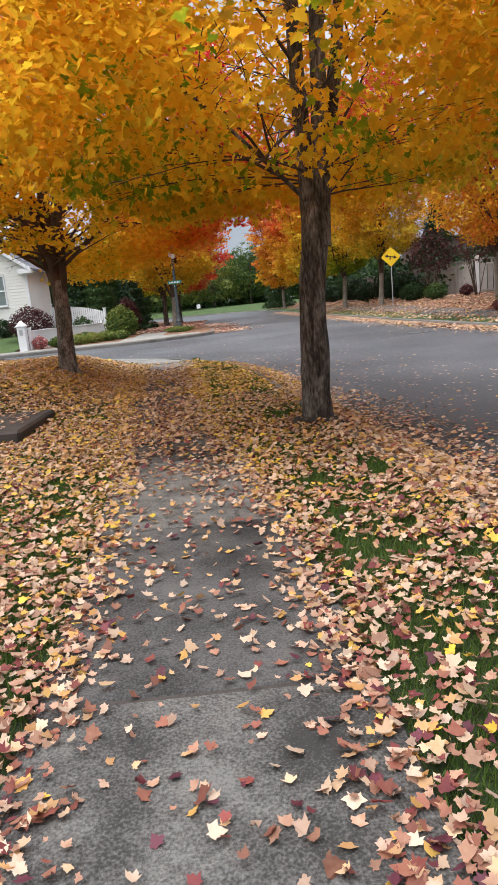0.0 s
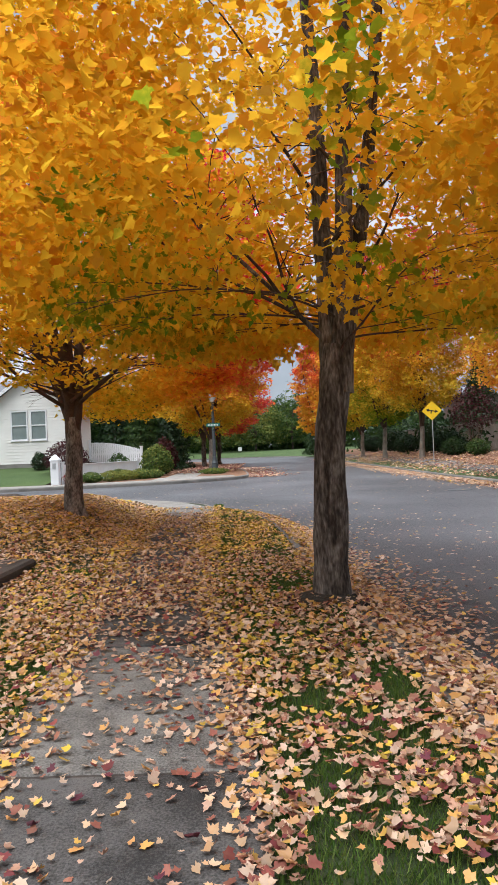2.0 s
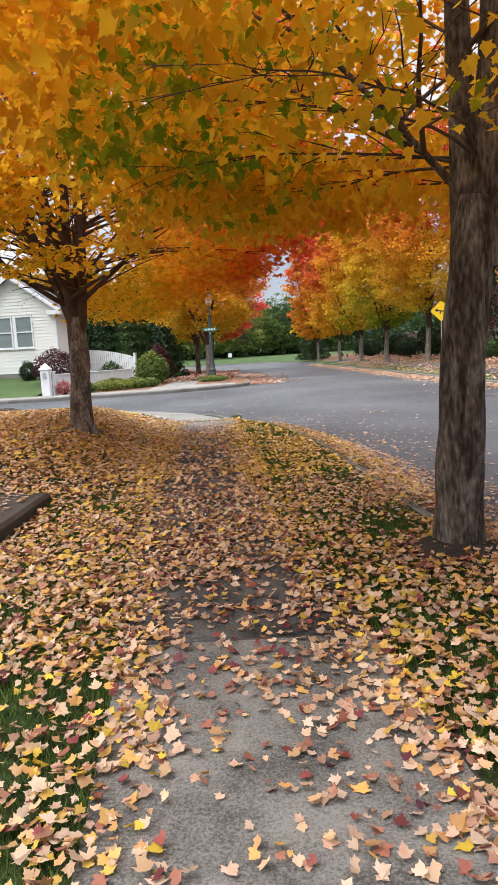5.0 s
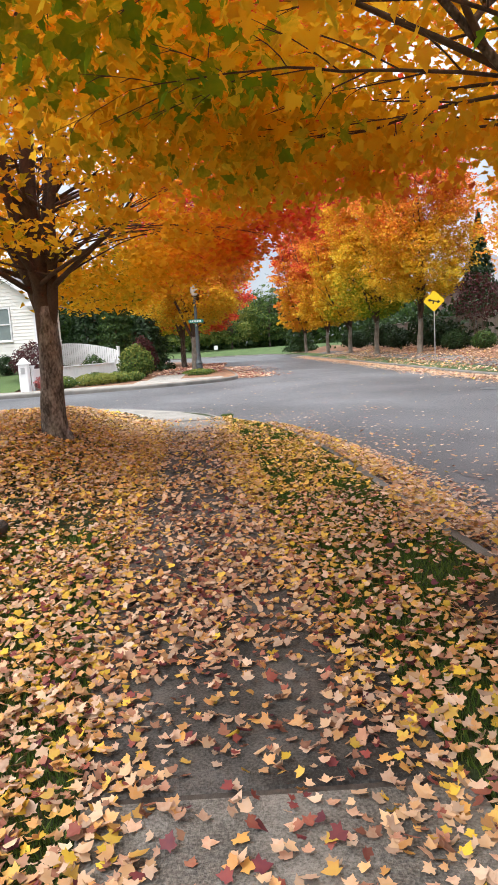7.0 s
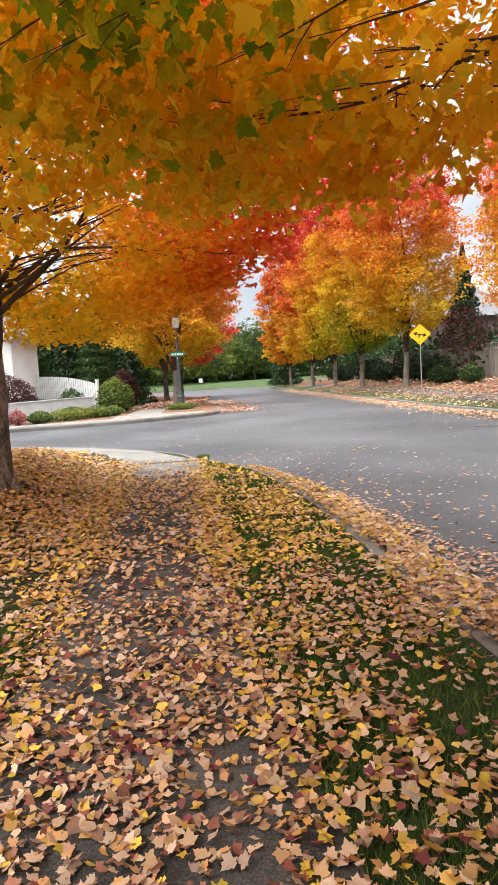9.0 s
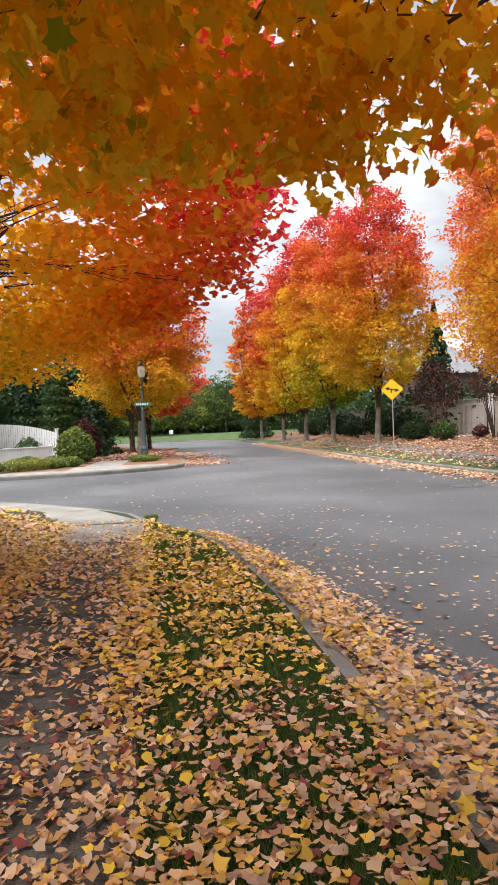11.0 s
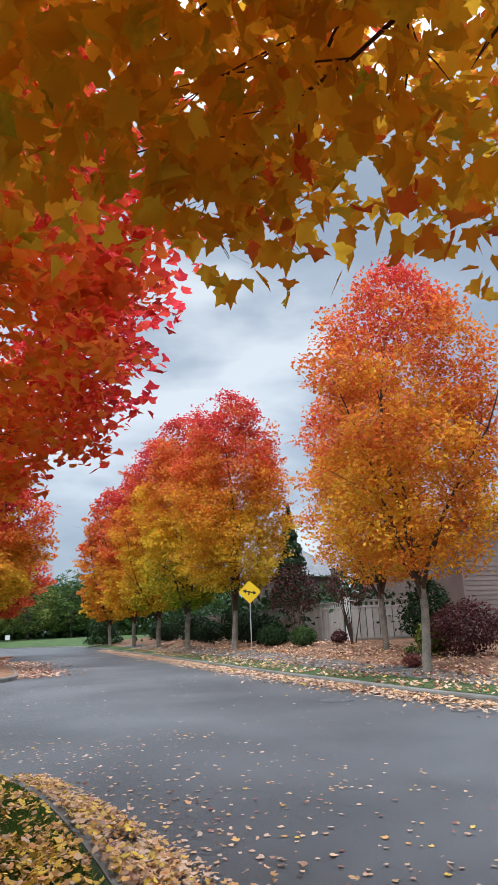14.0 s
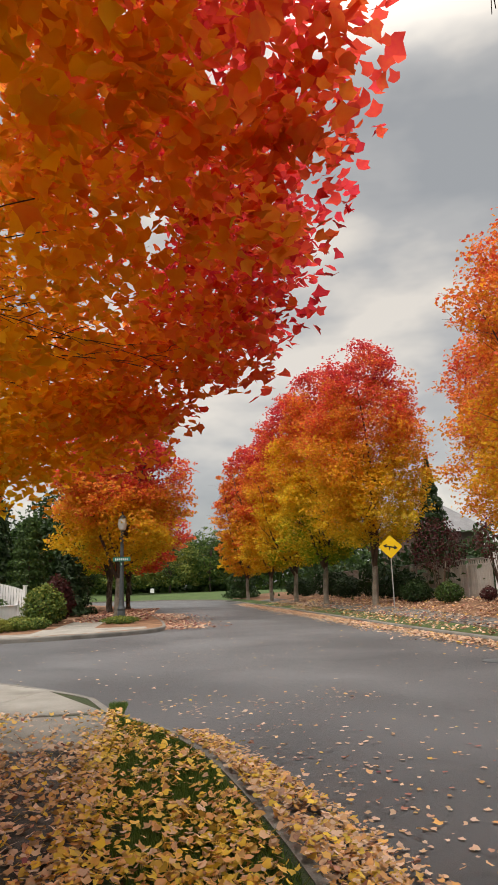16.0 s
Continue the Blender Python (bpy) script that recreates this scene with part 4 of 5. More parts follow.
def woods(name, seed, pts, h, n, leaf, hue, label, material):
    """Far woods along a line: one mass of leaf clumps with an uneven top."""
    rng = np.random.default_rng(seed)
    seg = rng.integers(0, len(pts) - 1, n)
    t = rng.uniform(0, 1, n)
    a, b = np.array(pts)[seg], np.array(pts)[seg + 1]
    xy = a + (b - a) * t[:, None] + rng.normal(0, 1.6, (n, 2))
    top = h * (0.75 + 0.35 * noise3(np.c_[xy * 0.11, np.zeros(n)], 1.0) + 0.2 * noise3(np.c_[xy * 0.4, np.zeros(n)], 1.0))
    z = np.clip(rng.uniform(0, 1, n) ** 1.15 * top, 0.1, None)
    p = np.c_[xy, z]
    ob = put(name, leaf_mesh(name, p, rng.normal(0, 1, (n, 3)) + np.array([0, -0.6, 0.5]), leaf * rng.uniform(0.6, 1.4, n), hue + rng.normal(0, 0.12, n) + 0.3 * noise3(p, 0.12), HALF_PLAIN, rng=rng), material)
    return tagged(ob, label, "woods", kind="stuff")


woods("far_woods", 141, [(-60, 128), (-30, 132), (-10, 130), (10, 128), (30, 116)], 12.5, 24000, 0.9, 0.36, "dark green woods beyond the far lawn", GREEN)
woods("far_woods", 142, [(14, 80), (20, 66), (24, 56), (40, 50)], 6.0, 7000, 0.6, 0.25, "dark trees behind the board fence", GREEN)
woods("far_woods", 143, [(-60, 60), (-34, 58), (-20, 56), (-12, 62)], 8.0, 7000, 0.6, 0.3, "dark green trees behind the cream house", GREEN)
woods("far_woods", 144, [(-40, -30), (-10, -34), (20, -32), (45, -10), (48, 20), (40, 45)], 9.0, 7000, 0.9, 0.45, "trees closing the street behind the walk", GREEN)

woods("garden_trees", 145, [(16.2, 39), (16.5, 46), (16.5, 56), (15.8, 70)], 4.2, 6000, 0.36, 0.15, "dark garden trees behind the board fence", GREEN)
woods("garden_trees", 146, [(20.5, 36), (17.5, 37)], 4.0, 1500, 0.3, 0.15, "dark garden trees behind the board fence", GREEN)

lawn_far = loft("lawn_far", [[(x, y, z) for (x, y), (bx, by) in zip(offset_line(right_line, -d), right_line) if by > 90] for d, z in [(0.13, 0.03)] + [(a, b + 0.04) for a, b in BANK[1:]]], LAWN)
tagged(lawn_far, "bright green mown lawn beyond the bend of the road", "lawn", kind="structure")


# ---- fences ----
def board_fence(name, a, b, z, h, step, material, label, lattice=True):
    """Upright boards between posts, with rails, a cap and a row of square openings under it."""
    thing = new(name)
    thing.location = (a[0], a[1], z)
    ang = math.atan2(b[1] - a[1], b[0] - a[0])
    thing.rotation_euler.z = ang
    tagged(thing, label, "fence")
    length = math.hypot(b[0] - a[0], b[1] - a[1])
    top = h - 0.3 if lattice else h
    bm = boxed(0.016, -0.012, 0.02, step - 0.016, 0.012, top, 0.003)
    board = bpy.data.meshes.new("board")
    bm.to_mesh(board)
    bm.free()
    n = int(length / step)
    for i in range(n):
        put("board", board, material, thing).location = (i * step, random.uniform(-0.003, 0.003), 0)
    for hh in ((0.12, top) if lattice else (0.2, h - 0.2)):
        part("rail", boxed(0, -0.04, hh, n * step, 0.04, hh + 0.08, 0.004), material, thing)
    if lattice:
        part("rail", boxed(0, -0.04, h - 0.06, n * step, 0.04, h, 0.004), material, thing)
        part("cap", boxed(-0.03, -0.07, h, n * step + 0.03, 0.07, h + 0.035, 0.006), material, thing)
        bm = boxed(0, -0.018, top + 0.08, 0.1, 0.018, h - 0.06)
        block = bpy.data.meshes.new("lattice_block")
        bm.to_mesh(block)
        bm.free()
        for i in range(int(n * step / 0.24)):
            put("lattice_block", block, material, thing).location = (i * 0.24, 0, 0)
    bm = boxed(-0.055, -0.055, -0.2, 0.055, 0.055, h + 0.06, 0.01)
    post = bpy.data.meshes.new("post")
    bm.to_mesh(post)
    bm.free()
    for i in range(int(length / 2.4) + 1):
        put("post", post, material, thing).location = (min(i * 2.4, n * step), 0.05, 0)
    return thing


board_fence("board_fence", (14.15, 36.3), (13.3, 72), 0.55, 1.78, 0.3, FENCE, "tall weathered grey board fence behind the maples")
board_fence("board_fence", (14.45, 35.9), (20.2, 33.6), 0.55, 1.8, 0.3, FENCE, "tall grey board fence with a lattice top")
corner = new("fence_post")
corner.location = (14.3, 36.1, 0.55)
tagged(corner, "white-painted corner post of the board fence", "post")
part("post", boxed(-0.1, -0.09, -0.2, 0.1, 0.09, 1.95, 0.012), WHITE, corner)
part("cap", boxed(-0.13, -0.12, 1.95, 0.13, 0.12, 2.0, 0.012), WHITE, corner)

gate_post = new("gatepost")
gate_post.location = (-8.55, 30.6, LOT_Z)
tagged(gate_post, "white wooden gatepost with a pointed cap", "post")
part("post", boxed(-0.18, -0.18, -0.1, 0.18, 0.18, 1.1, 0.015), WHITE, gate_post)
bm = boxed(-0.22, -0.22, 1.1, 0.22, 0.22, 1.16, 0.01)
r = bmesh.ops.create_cone(bm, cap_ends=True, segments=4, radius1=0.28, radius2=0.03, depth=0.22, matrix=Matrix.Translation((0, 0, 1.27)) @ Matrix.Rotation(math.pi / 4, 4, "Z"))
part("cap", bm, WHITE, gate_post)
part("plaque", boxed(-0.08, -0.195, 0.72, 0.08, -0.18, 0.98, 0.004), METAL, gate_post)


def low_fence(name, a, b, z, h0, h1, step, label, gap=0.0):
    """A white fence of upright boards whose top may slope, with a cap board and end posts."""
    thing = new(name)
    thing.location = (a[0], a[1], z)
    thing.rotation_euler.z = math.atan2(b[1] - a[1], b[0] - a[0])
    tagged(thing, label, "fence")
    length = math.hypot(b[0] - a[0], b[1] - a[1])
    n = int(length / step)
    for i in range(n):
        t = i / max(1, n - 1)
        hh = h0 + (h1 - h0) * (t if gap == 0 else t ** 2)
        part("picket", boxed(i * step + 0.004 + gap / 2, -0.012, 0.03, (i + 1) * step - 0.004 - gap / 2, 0.012, hh, 0.003), WHITE, thing)
    part("rail", boxed(0, 0.013, 0.25, n * step, 0.06, 0.34), WHITE, thing)
    part("rail", boxed(0, 0.013, min(h0, h1) - 0.22, n * step, 0.06, min(h0, h1) - 0.13), WHITE, thing)
    if gap == 0:
        part("cap", boxed(-0.02, -0.05, h0, n * step + 0.02, 0.07, h0 + 0.04, 0.006), WHITE, thing)
    for x, hh in ((0, h0), (n * step, h1)):
        part("post", boxed(x - 0.06, -0.05, -0.2, x + 0.06, 0.07, hh + 0.14, 0.012), WHITE, thing)
        part("post_cap", boxed(x - 0.08, -0.07, hh + 0.14, x + 0.08, 0.09, hh + 0.18, 0.008), WHITE, thing)
    return thing


low_fence("low_fence", (-8.3, 30.9), (-5.9, 36.6), LOT_Z, 0.86, 0.86, 0.2, "low white boarded fence before the planting bed")
low_fence("picket_fence", (-9.3, 39.4), (-5.85, 37.4), LOT_Z, 2.0, 1.5, 0.15, "white picket fence with a curved top", gap=0.02)


# ---- the cream house ----
def siding(thing, x0, x1, y, z0, z1, material, gable=None, step=0.16, holes=()):
    """Lapped boards across a wall that faces -y; gable: (x peak, z peak) narrows the boards above z1."""
    z = z0
    zt = gable[1] if gable else z1
    while z < zt - 0.02:
        zb = min(z + step, zt)
        xa, xb = x0, x1
        if gable and zb > z1:
            k = (zb - z1) / (gable[1] - z1)
            xa, xb = x0 + (gable[0] - x0) * k, x1 + (gable[0] - x1) * k
        spans = [(xa, xb)]
        for hx0, hx1, hz0, hz1 in holes:
            if zb > hz0 and z < hz1:
                spans = [s for a, b in spans for s in ((a, min(b, hx0)), (max(a, hx1), b)) if s[1] - s[0] > 0.03]
        for a, b in spans:
            v = [(a, y, z), (b, y, z), (b, y - 0.03, z), (a, y - 0.03, z), (a, y, zb), (b, y, zb), (b, y - 0.008, zb), (a, y - 0.008, zb)]
            put("siding_board", raw_mesh("siding_board", v, [(3, 2, 6, 7), (0, 3, 7, 4), (1, 5, 6, 2), (0, 1, 2, 3), (4, 7, 6, 5)]), material, thing)
        z += step


def sash(parent, x0, x1, y, z0, z1, label="white-framed sash window"):
    w = part("window", boxed(x0, y - 0.02, z0, x1, y + 0.04, z1), GLASS, parent, label)
    bm = bmesh.new()
    f = 0.07
    for q in ((x0 - f, z0 - f, x0, z1 + f), (x1, z0 - f, x1 + f, z1 + f), (x0, z1, x1, z1 + f), (x0, z0 - f, x1, z0), (x0, (z0 + z1) / 2 - 0.03, x1, (z0 + z1) / 2 + 0.03)):
        box(bm, q[0], y - 0.06, q[1], q[2], y + 0.0, q[3], 0.004)
    part("frame", bm, WHITE, w)
    part("sill", boxed(x0 - 0.1, y - 0.1, z0 - 0.11, x1 + 0.1, y - 0.02, z0 - 0.07, 0.005), WHITE, w)
    return w


house = new("house")
house.location = (0, 0, 0)
tagged(house, "cream clapboard house with white trim and a grey roof", "house")
HX0, HX1, HY, HB, HE, HP = -13.6, -9.5, 36.0, 1.0, 4.2, 5.7
wins = [(-12.5, -11.72, 2.3, 3.75), (-11.45, -10.7, 2.3, 3.75)]
part("wall", boxed(HX0, HY + 0.01, 0.3, HX1, HY + 4.5, HE), SIDING, house)
siding(house, HX0, HX1, HY, HB, HE, SIDING, ((HX0 + HX1) / 2, HP), holes=[(a - 0.08, b + 0.08, c - 0.1, d + 0.08) for a, b, c, d in wins])
for w in wins:
    sash(house, w[0], w[1], HY - 0.0, w[2], w[3])
part("foundation", boxed(HX0 - 0.02, HY - 0.02, 0.2, HX1 + 0.02, HY + 4.5, HB), KERB, house)
for x in (HX0, HX1):
    part("corner_trim", boxed(x - 0.06, HY - 0.045, HB, x + 0.06, HY + 0.05, HE), WHITE, house)
xm = (HX0 + HX1) / 2
slope = (HP - HE) / (xm - HX0)
for sgn, xe in ((-1, HX0 - 0.4), (1, HX1 + 0.4)):
    ze = HE - 0.4 * slope
    v = [(xe, HY - 0.35, ze), (xm, HY - 0.35, HP), (xm, HY + 4.5, HP), (xe, HY + 4.5, ze)]
    v = v + [(a, b, c + 0.14) for a, b, c in v]
    put("roof", raw_mesh("roof", v, [(0, 1, 2, 3), (4, 7, 6, 5), (0, 4, 5, 1), (1, 5, 6, 2), (2, 6, 7, 3), (3, 7, 4, 0)]), SHINGLE, house)
    v = [(xe, HY - 0.38, ze - 0.06), (xm, HY - 0.38, HP - 0.06), (xm, HY - 0.38, HP + 0.15), (xe, HY - 0.38, ze + 0.15)]
    v = v + [(a, b + 0.029, c) for a, b, c in v]
    put("barge_board", raw_mesh("barge_board", v, [(0, 1, 2, 3), (4, 7, 6, 5), (0, 4, 5, 1), (1, 5, 6, 2), (2, 6, 7, 3), (3, 7, 4, 0)]), WHITE, house)
    part("eave_return", boxed(min(xe, xe - sgn * 0.7), HY - 0.35, ze - 0.12, max(xe, xe - sgn * 0.7), HY + 0.0, ze + 0.1, 0.01), WHITE, house)
# gable infill behind the boards
put("gable", raw_mesh("gable", [(HX0, HY + 0.01, HE), (HX1, HY + 0.01, HE), (xm, HY + 0.01, HP), (HX0, HY + 0.1, HE), (HX1, HY + 0.1, HE), (xm, HY + 0.1, HP)], [(0, 1, 2), (3, 5, 4), (0, 2, 5, 3), (1, 4, 5, 2), (0, 3, 4, 1)]), SIDING, house)
# porch wing with its door
part("wall", boxed(-22, HY + 2.2, 0.3, HX0, HY + 4.5, HE), SIDING, house)
siding(house, -22, HX0 - 0.06, HY + 2.19, HB, 3.7, SIDING, holes=[(-15.35, -14.15, 0.9, 3.35), (-18.5, -15.7, 1.6, 3.4)])
door = part("door", boxed(-15.0, HY + 2.1, 1.1, -14.2, HY + 2.18, 3.2, 0.01), BLACK, house, "dark front door with a glazed panel")
part("pane", boxed(-14.85, HY + 2.085, 1.4, -14.35, HY + 2.1, 3.0), GLASS, door)
part("frame", box(box(boxed(-15.12, HY + 2.08, 1.1, -15.0, HY + 2.2, 3.3), -14.2, HY + 2.08, 1.1, -14.08, HY + 2.2, 3.3), -15.0, HY + 2.08, 3.2, -14.2, HY + 2.2, 3.3), WHITE, door)
sash(house, -18.4, -15.8, HY + 2.19, 1.7, 3.3)
part("porch_step", boxed(-16.5, HY + 0.9, 0.4, -13.7, HY + 2.1, 1.05, 0.02), STONE, house)
v = [(-22.4, HY + 0.9, 3.75), (HX0 + 0.6, HY + 0.9, 3.75), (HX0 + 0.6, HY + 5, 5.8), (-22.4, HY + 5, 5.8)]
v = v + [(a, b, c + 0.14) for a, b, c in v]
put("roof", raw_mesh("roof", v, [(0, 1, 2, 3), (4, 7, 6, 5), (0, 4, 5, 1), (1, 5, 6, 2), (2, 6, 7, 3), (3, 7, 4, 0)]), SHINGLE, house)
part("gutter", boxed(-22.4, HY + 0.78, 3.72, HX0 - 0.45, HY + 0.9, 3.86, 0.02), WHITE, house)
part("downpipe", boxed(HX0 - 0.22, HY + 0.0 - 0.02, HB, HX0 - 0.12, HY + 0.08, 3.75, 0.01), WHITE, house)

# ---- the taupe house ----
house2 = new("house")
house2.location = (0, 0, 0)
tagged(house2, "taupe clapboard house behind the board fence", "house")
part("wall", boxed(17.6, 31.6, 0.3, 30, 41, 5.6), TAUPE, house2)
siding(house2, 17.6, 30, 31.59, 0.7, 5.6, TAUPE, step=0.2)
part("corner_trim", boxed(17.52, 31.53, 0.6, 17.66, 31.66, 5.6), TAUPE, house2)
v = [(17.1, 31.1, 5.5), (30.5, 31.1, 5.5), (30.5, 41.5, 5.5), (17.1, 41.5, 5.5), (21, 36, 7.9), (27, 36, 7.9)]
put("roof", raw_mesh("roof", v, [(0, 1, 5, 4), (1, 2, 5), (2, 3, 4, 5), (3, 0, 4), (0, 3, 2, 1)]), SHINGLE, house2)
sash(house2, 19.6, 20.8, 31.56, 2.4, 4.0, "window with a pale frame")
house3 = new("house")
tagged(house3, "grey-roofed house far behind the board fence", "house")
part("wall", boxed(17.6, 58, 0.5, 24, 64, 5.2), TAUPE, house3)
v = [(17.1, 57.5, 5.1), (24.5, 57.5, 5.1), (24.5, 64.5, 5.1), (17.1, 64.5, 5.1), (19.5, 61, 7.6), (22, 61, 7.6)]
put("roof", raw_mesh("roof", v, [(0, 1, 5, 4), (1, 2, 5), (2, 3, 4, 5), (3, 0, 4), (0, 3, 2, 1)]), SHINGLE, house3)


# ---- street furniture ----
def diamond(bm, half, y0, y1):
    c = [(0, -half), (half, 0), (0, half), (-half, 0)]
    # rounded corners
    ring = []
    for (x, z), (xp, zp), (xn, zn) in zip(c, c[-1:] + c[:-1], c[1:] + c[:1]):
        for px, pz in ((xp, zp), (xn, zn)):
            ring.append((x + (px - x) * 0.06, z + (pz - z) * 0.06))
    a = [bm.verts.new((x, y0, z)) for x, z in ring]
    b = [bm.verts.new((x, y1, z)) for x, z in ring]
    bm.faces.new(a)
    bm.faces.new(b[::-1])
    for i in range(len(a)):
        bm.faces.new((a[i], a[i - 1], b[i - 1], b[i]))
    return bm


sign = new("road_sign")
sign.location = at_bank(10.1, 37.7)
sign.rotation_euler.z = radians(-14)
tagged(sign, "yellow diamond warning sign on a steel post", "sign")
part("post", boxed(-0.025, 0.0, -0.3, 0.025, 0.04, 3.0, 0.004), METAL, sign)
plate = part("plate", diamond(bmesh.new(), 0.54, -0.006, 0.0), YELLOW, sign, "yellow diamond plate")
plate.location.z = 2.7
bm = bmesh.new()
tilt_m = Matrix.Rotation(radians(12), 4, "Y")
box(bm, -0.2, -0.011, -0.03, 0.2, -0.007, 0.03, 0, tilt_m)
box(bm, -0.05, -0.011, -0.16, 0.01, -0.007, -0.03, 0, tilt_m)
for sgn in (-1, 1):
    vs = [bm.verts.new(tilt_m @ Vector(q)) for q in ((sgn * 0.33, -0.011, 0), (sgn * 0.17, -0.011, 0.1), (sgn * 0.17, -0.011, -0.1))]
    bm.faces.new(vs if sgn > 0 else vs[::-1])
part("arrow", bm, BLACK, plate, "black double arrow")
bm = diamond(bmesh.new(), 0.515, -0.0085, -0.0065)
part("border", bm, YELLOW, plate)
for z in (-0.3, 0.3):
    part("bolt", lathe([(0.012, 0), (0.012, 0.008), (0.006, 0.012)], 8, Matrix.Translation((0, -0.008, z)) @ Matrix.Rotation(math.pi / 2, 4, "X")), METAL, plate)

lamp = new("street_lamp")
lamp.location = (-1.95, 38.0, LOT_Z)
tagged(lamp, "grey iron street lamp post with street name blades", "lamp")
part("base", lathe([(0.24, -0.05), (0.24, 0.1), (0.19, 0.16), (0.16, 0.5), (0.18, 0.56), (0.13, 0.7), (0.1, 0.95), (0.12, 1.0)], 16), IRON, lamp)
part("pole", lathe([(0.1, 1.0), (0.085, 2.4), (0.07, 3.9), (0.09, 3.95)], 14), IRON, lamp)
part("lantern", lathe([(0.09, 3.95), (0.16, 4.0), (0.2, 4.2), (0.17, 4.45), (0.1, 4.5)], 16), LAMP_GLASS, lamp, "frosted glass lantern")
part("finial", lathe([(0.2, 4.5), (0.12, 4.6), (0.03, 4.68), (0.03, 4.76), (0.005, 4.8)], 16), IRON, lamp)
for k, (ang, z, w) in enumerate(((0.0, 2.68, 0.38), (1.45, 2.48, 0.34))):
    blade = part("name_blade", boxed(-w, -0.012, -0.09, w, 0.012, 0.09, 0.004), SIGN_GREEN, lamp, "green street name blade")
    blade.location, blade.rotation_euler.z = (0.0, -0.12, z), ang
    bm = bmesh.new()
    for i in range(7):
        x = -w * 0.75 + i * w * 0.22
        box(bm, x, -0.016, -0.045, x + w * 0.13, -0.0125, 0.045)
    part("lettering", bm, WHITE, blade, "white letters too small to read")

pot = new("flower_pot")
pot.location = at_bank(11.05, 24.9)
tagged(pot, "dark plastic flower pot with a small plant", "pot")
part("bowl", lathe([(0.15, 0), (0.2, 0.3), (0.215, 0.3), (0.215, 0.35), (0.19, 0.35), (0.18, 0.3)], 18), POT, pot)
rng = np.random.default_rng(9)
pp = rng.normal(0, 0.09, (160, 3)) + np.array([0, 0, 0.42])
put("plant", leaf_mesh("plant", pp, rng.normal(0, 1, (160, 3)), np.full(160, 0.08), rng.uniform(0.4, 0.9, 160), HALF_SMALL, rng=rng), GREEN, pot)

small = new("notice_sign")
small.location = (-3.5, 111, 0.1)
tagged(small, "small white notice on a post on the far lawn", "sign")
part("post", boxed(-0.04, 0, -0.2, 0.04, 0.06, 1.5), TWIG, small)
part("panel", boxed(-0.3, -0.02, 0.85, 0.3, 0.0, 1.5, 0.01), WHITE, small)

cover = tagged(part("manhole_cover", lathe([(0.36, -0.01), (0.36, 0.008), (0.33, 0.012)], 28, pose(6.5, 20.1, ROAD_Z)), IRON), "dark iron manhole cover set in the asphalt", "manhole cover")

block = tagged(part("stone_slab", boxed(-4.2, 6.6, -0.1, -1.66, 8.15, 0.17, 0.03), STONE), "low dark stone slab edged by fallen leaves", "slab")
rng = random.Random(5)
lv, lf = tube([(-6.2, 16.0, 0.36), (-5.7, 15.9, 0.4), (-5.2, 15.8, 0.37), (-4.7, 15.7, 0.36), (-4.35, 15.6, 0.34)], [0.12, 0.14, 0.12, 0.13, 0.09], 12, 0.25)
tagged(put("log", raw_mesh("log", lv, lf, True), BARK), "brown log lying at the edge of the lawn", "log")

bm = lathe([(0.42, -0.02), (0.36, 0.015), (0.24, 0.05), (0.15, 0.07)], 26, pose(1.42, 6.25, 0.0))
for v in bm.verts:
    v.co += Vector((0.06 * noise.noise(v.co * 3), 0.06 * noise.noise(v.co * 3 + Vector((9, 0, 0))), 0))
SOIL_DARK = surface("bare_soil", [(0.3, (0.016, 0.012, 0.009)), (0.7, (0.05, 0.038, 0.028))], 6, 60, 0.95, 0.9, 40)
tagged(part("soil_ring", bm, SOIL_DARK, smooth=True), "dark bare soil round the foot of the maple", "soil", kind="structure")

# ---- grass ----
def on_land(x, y):
    """Between the middle of the lawn and the near kerb."""
    kx = np.interp(y, [q[1] for q in near_line if q[1] < 15.5], [q[0] for q in near_line if q[1] < 15.5])
    return x < kx - 0.17


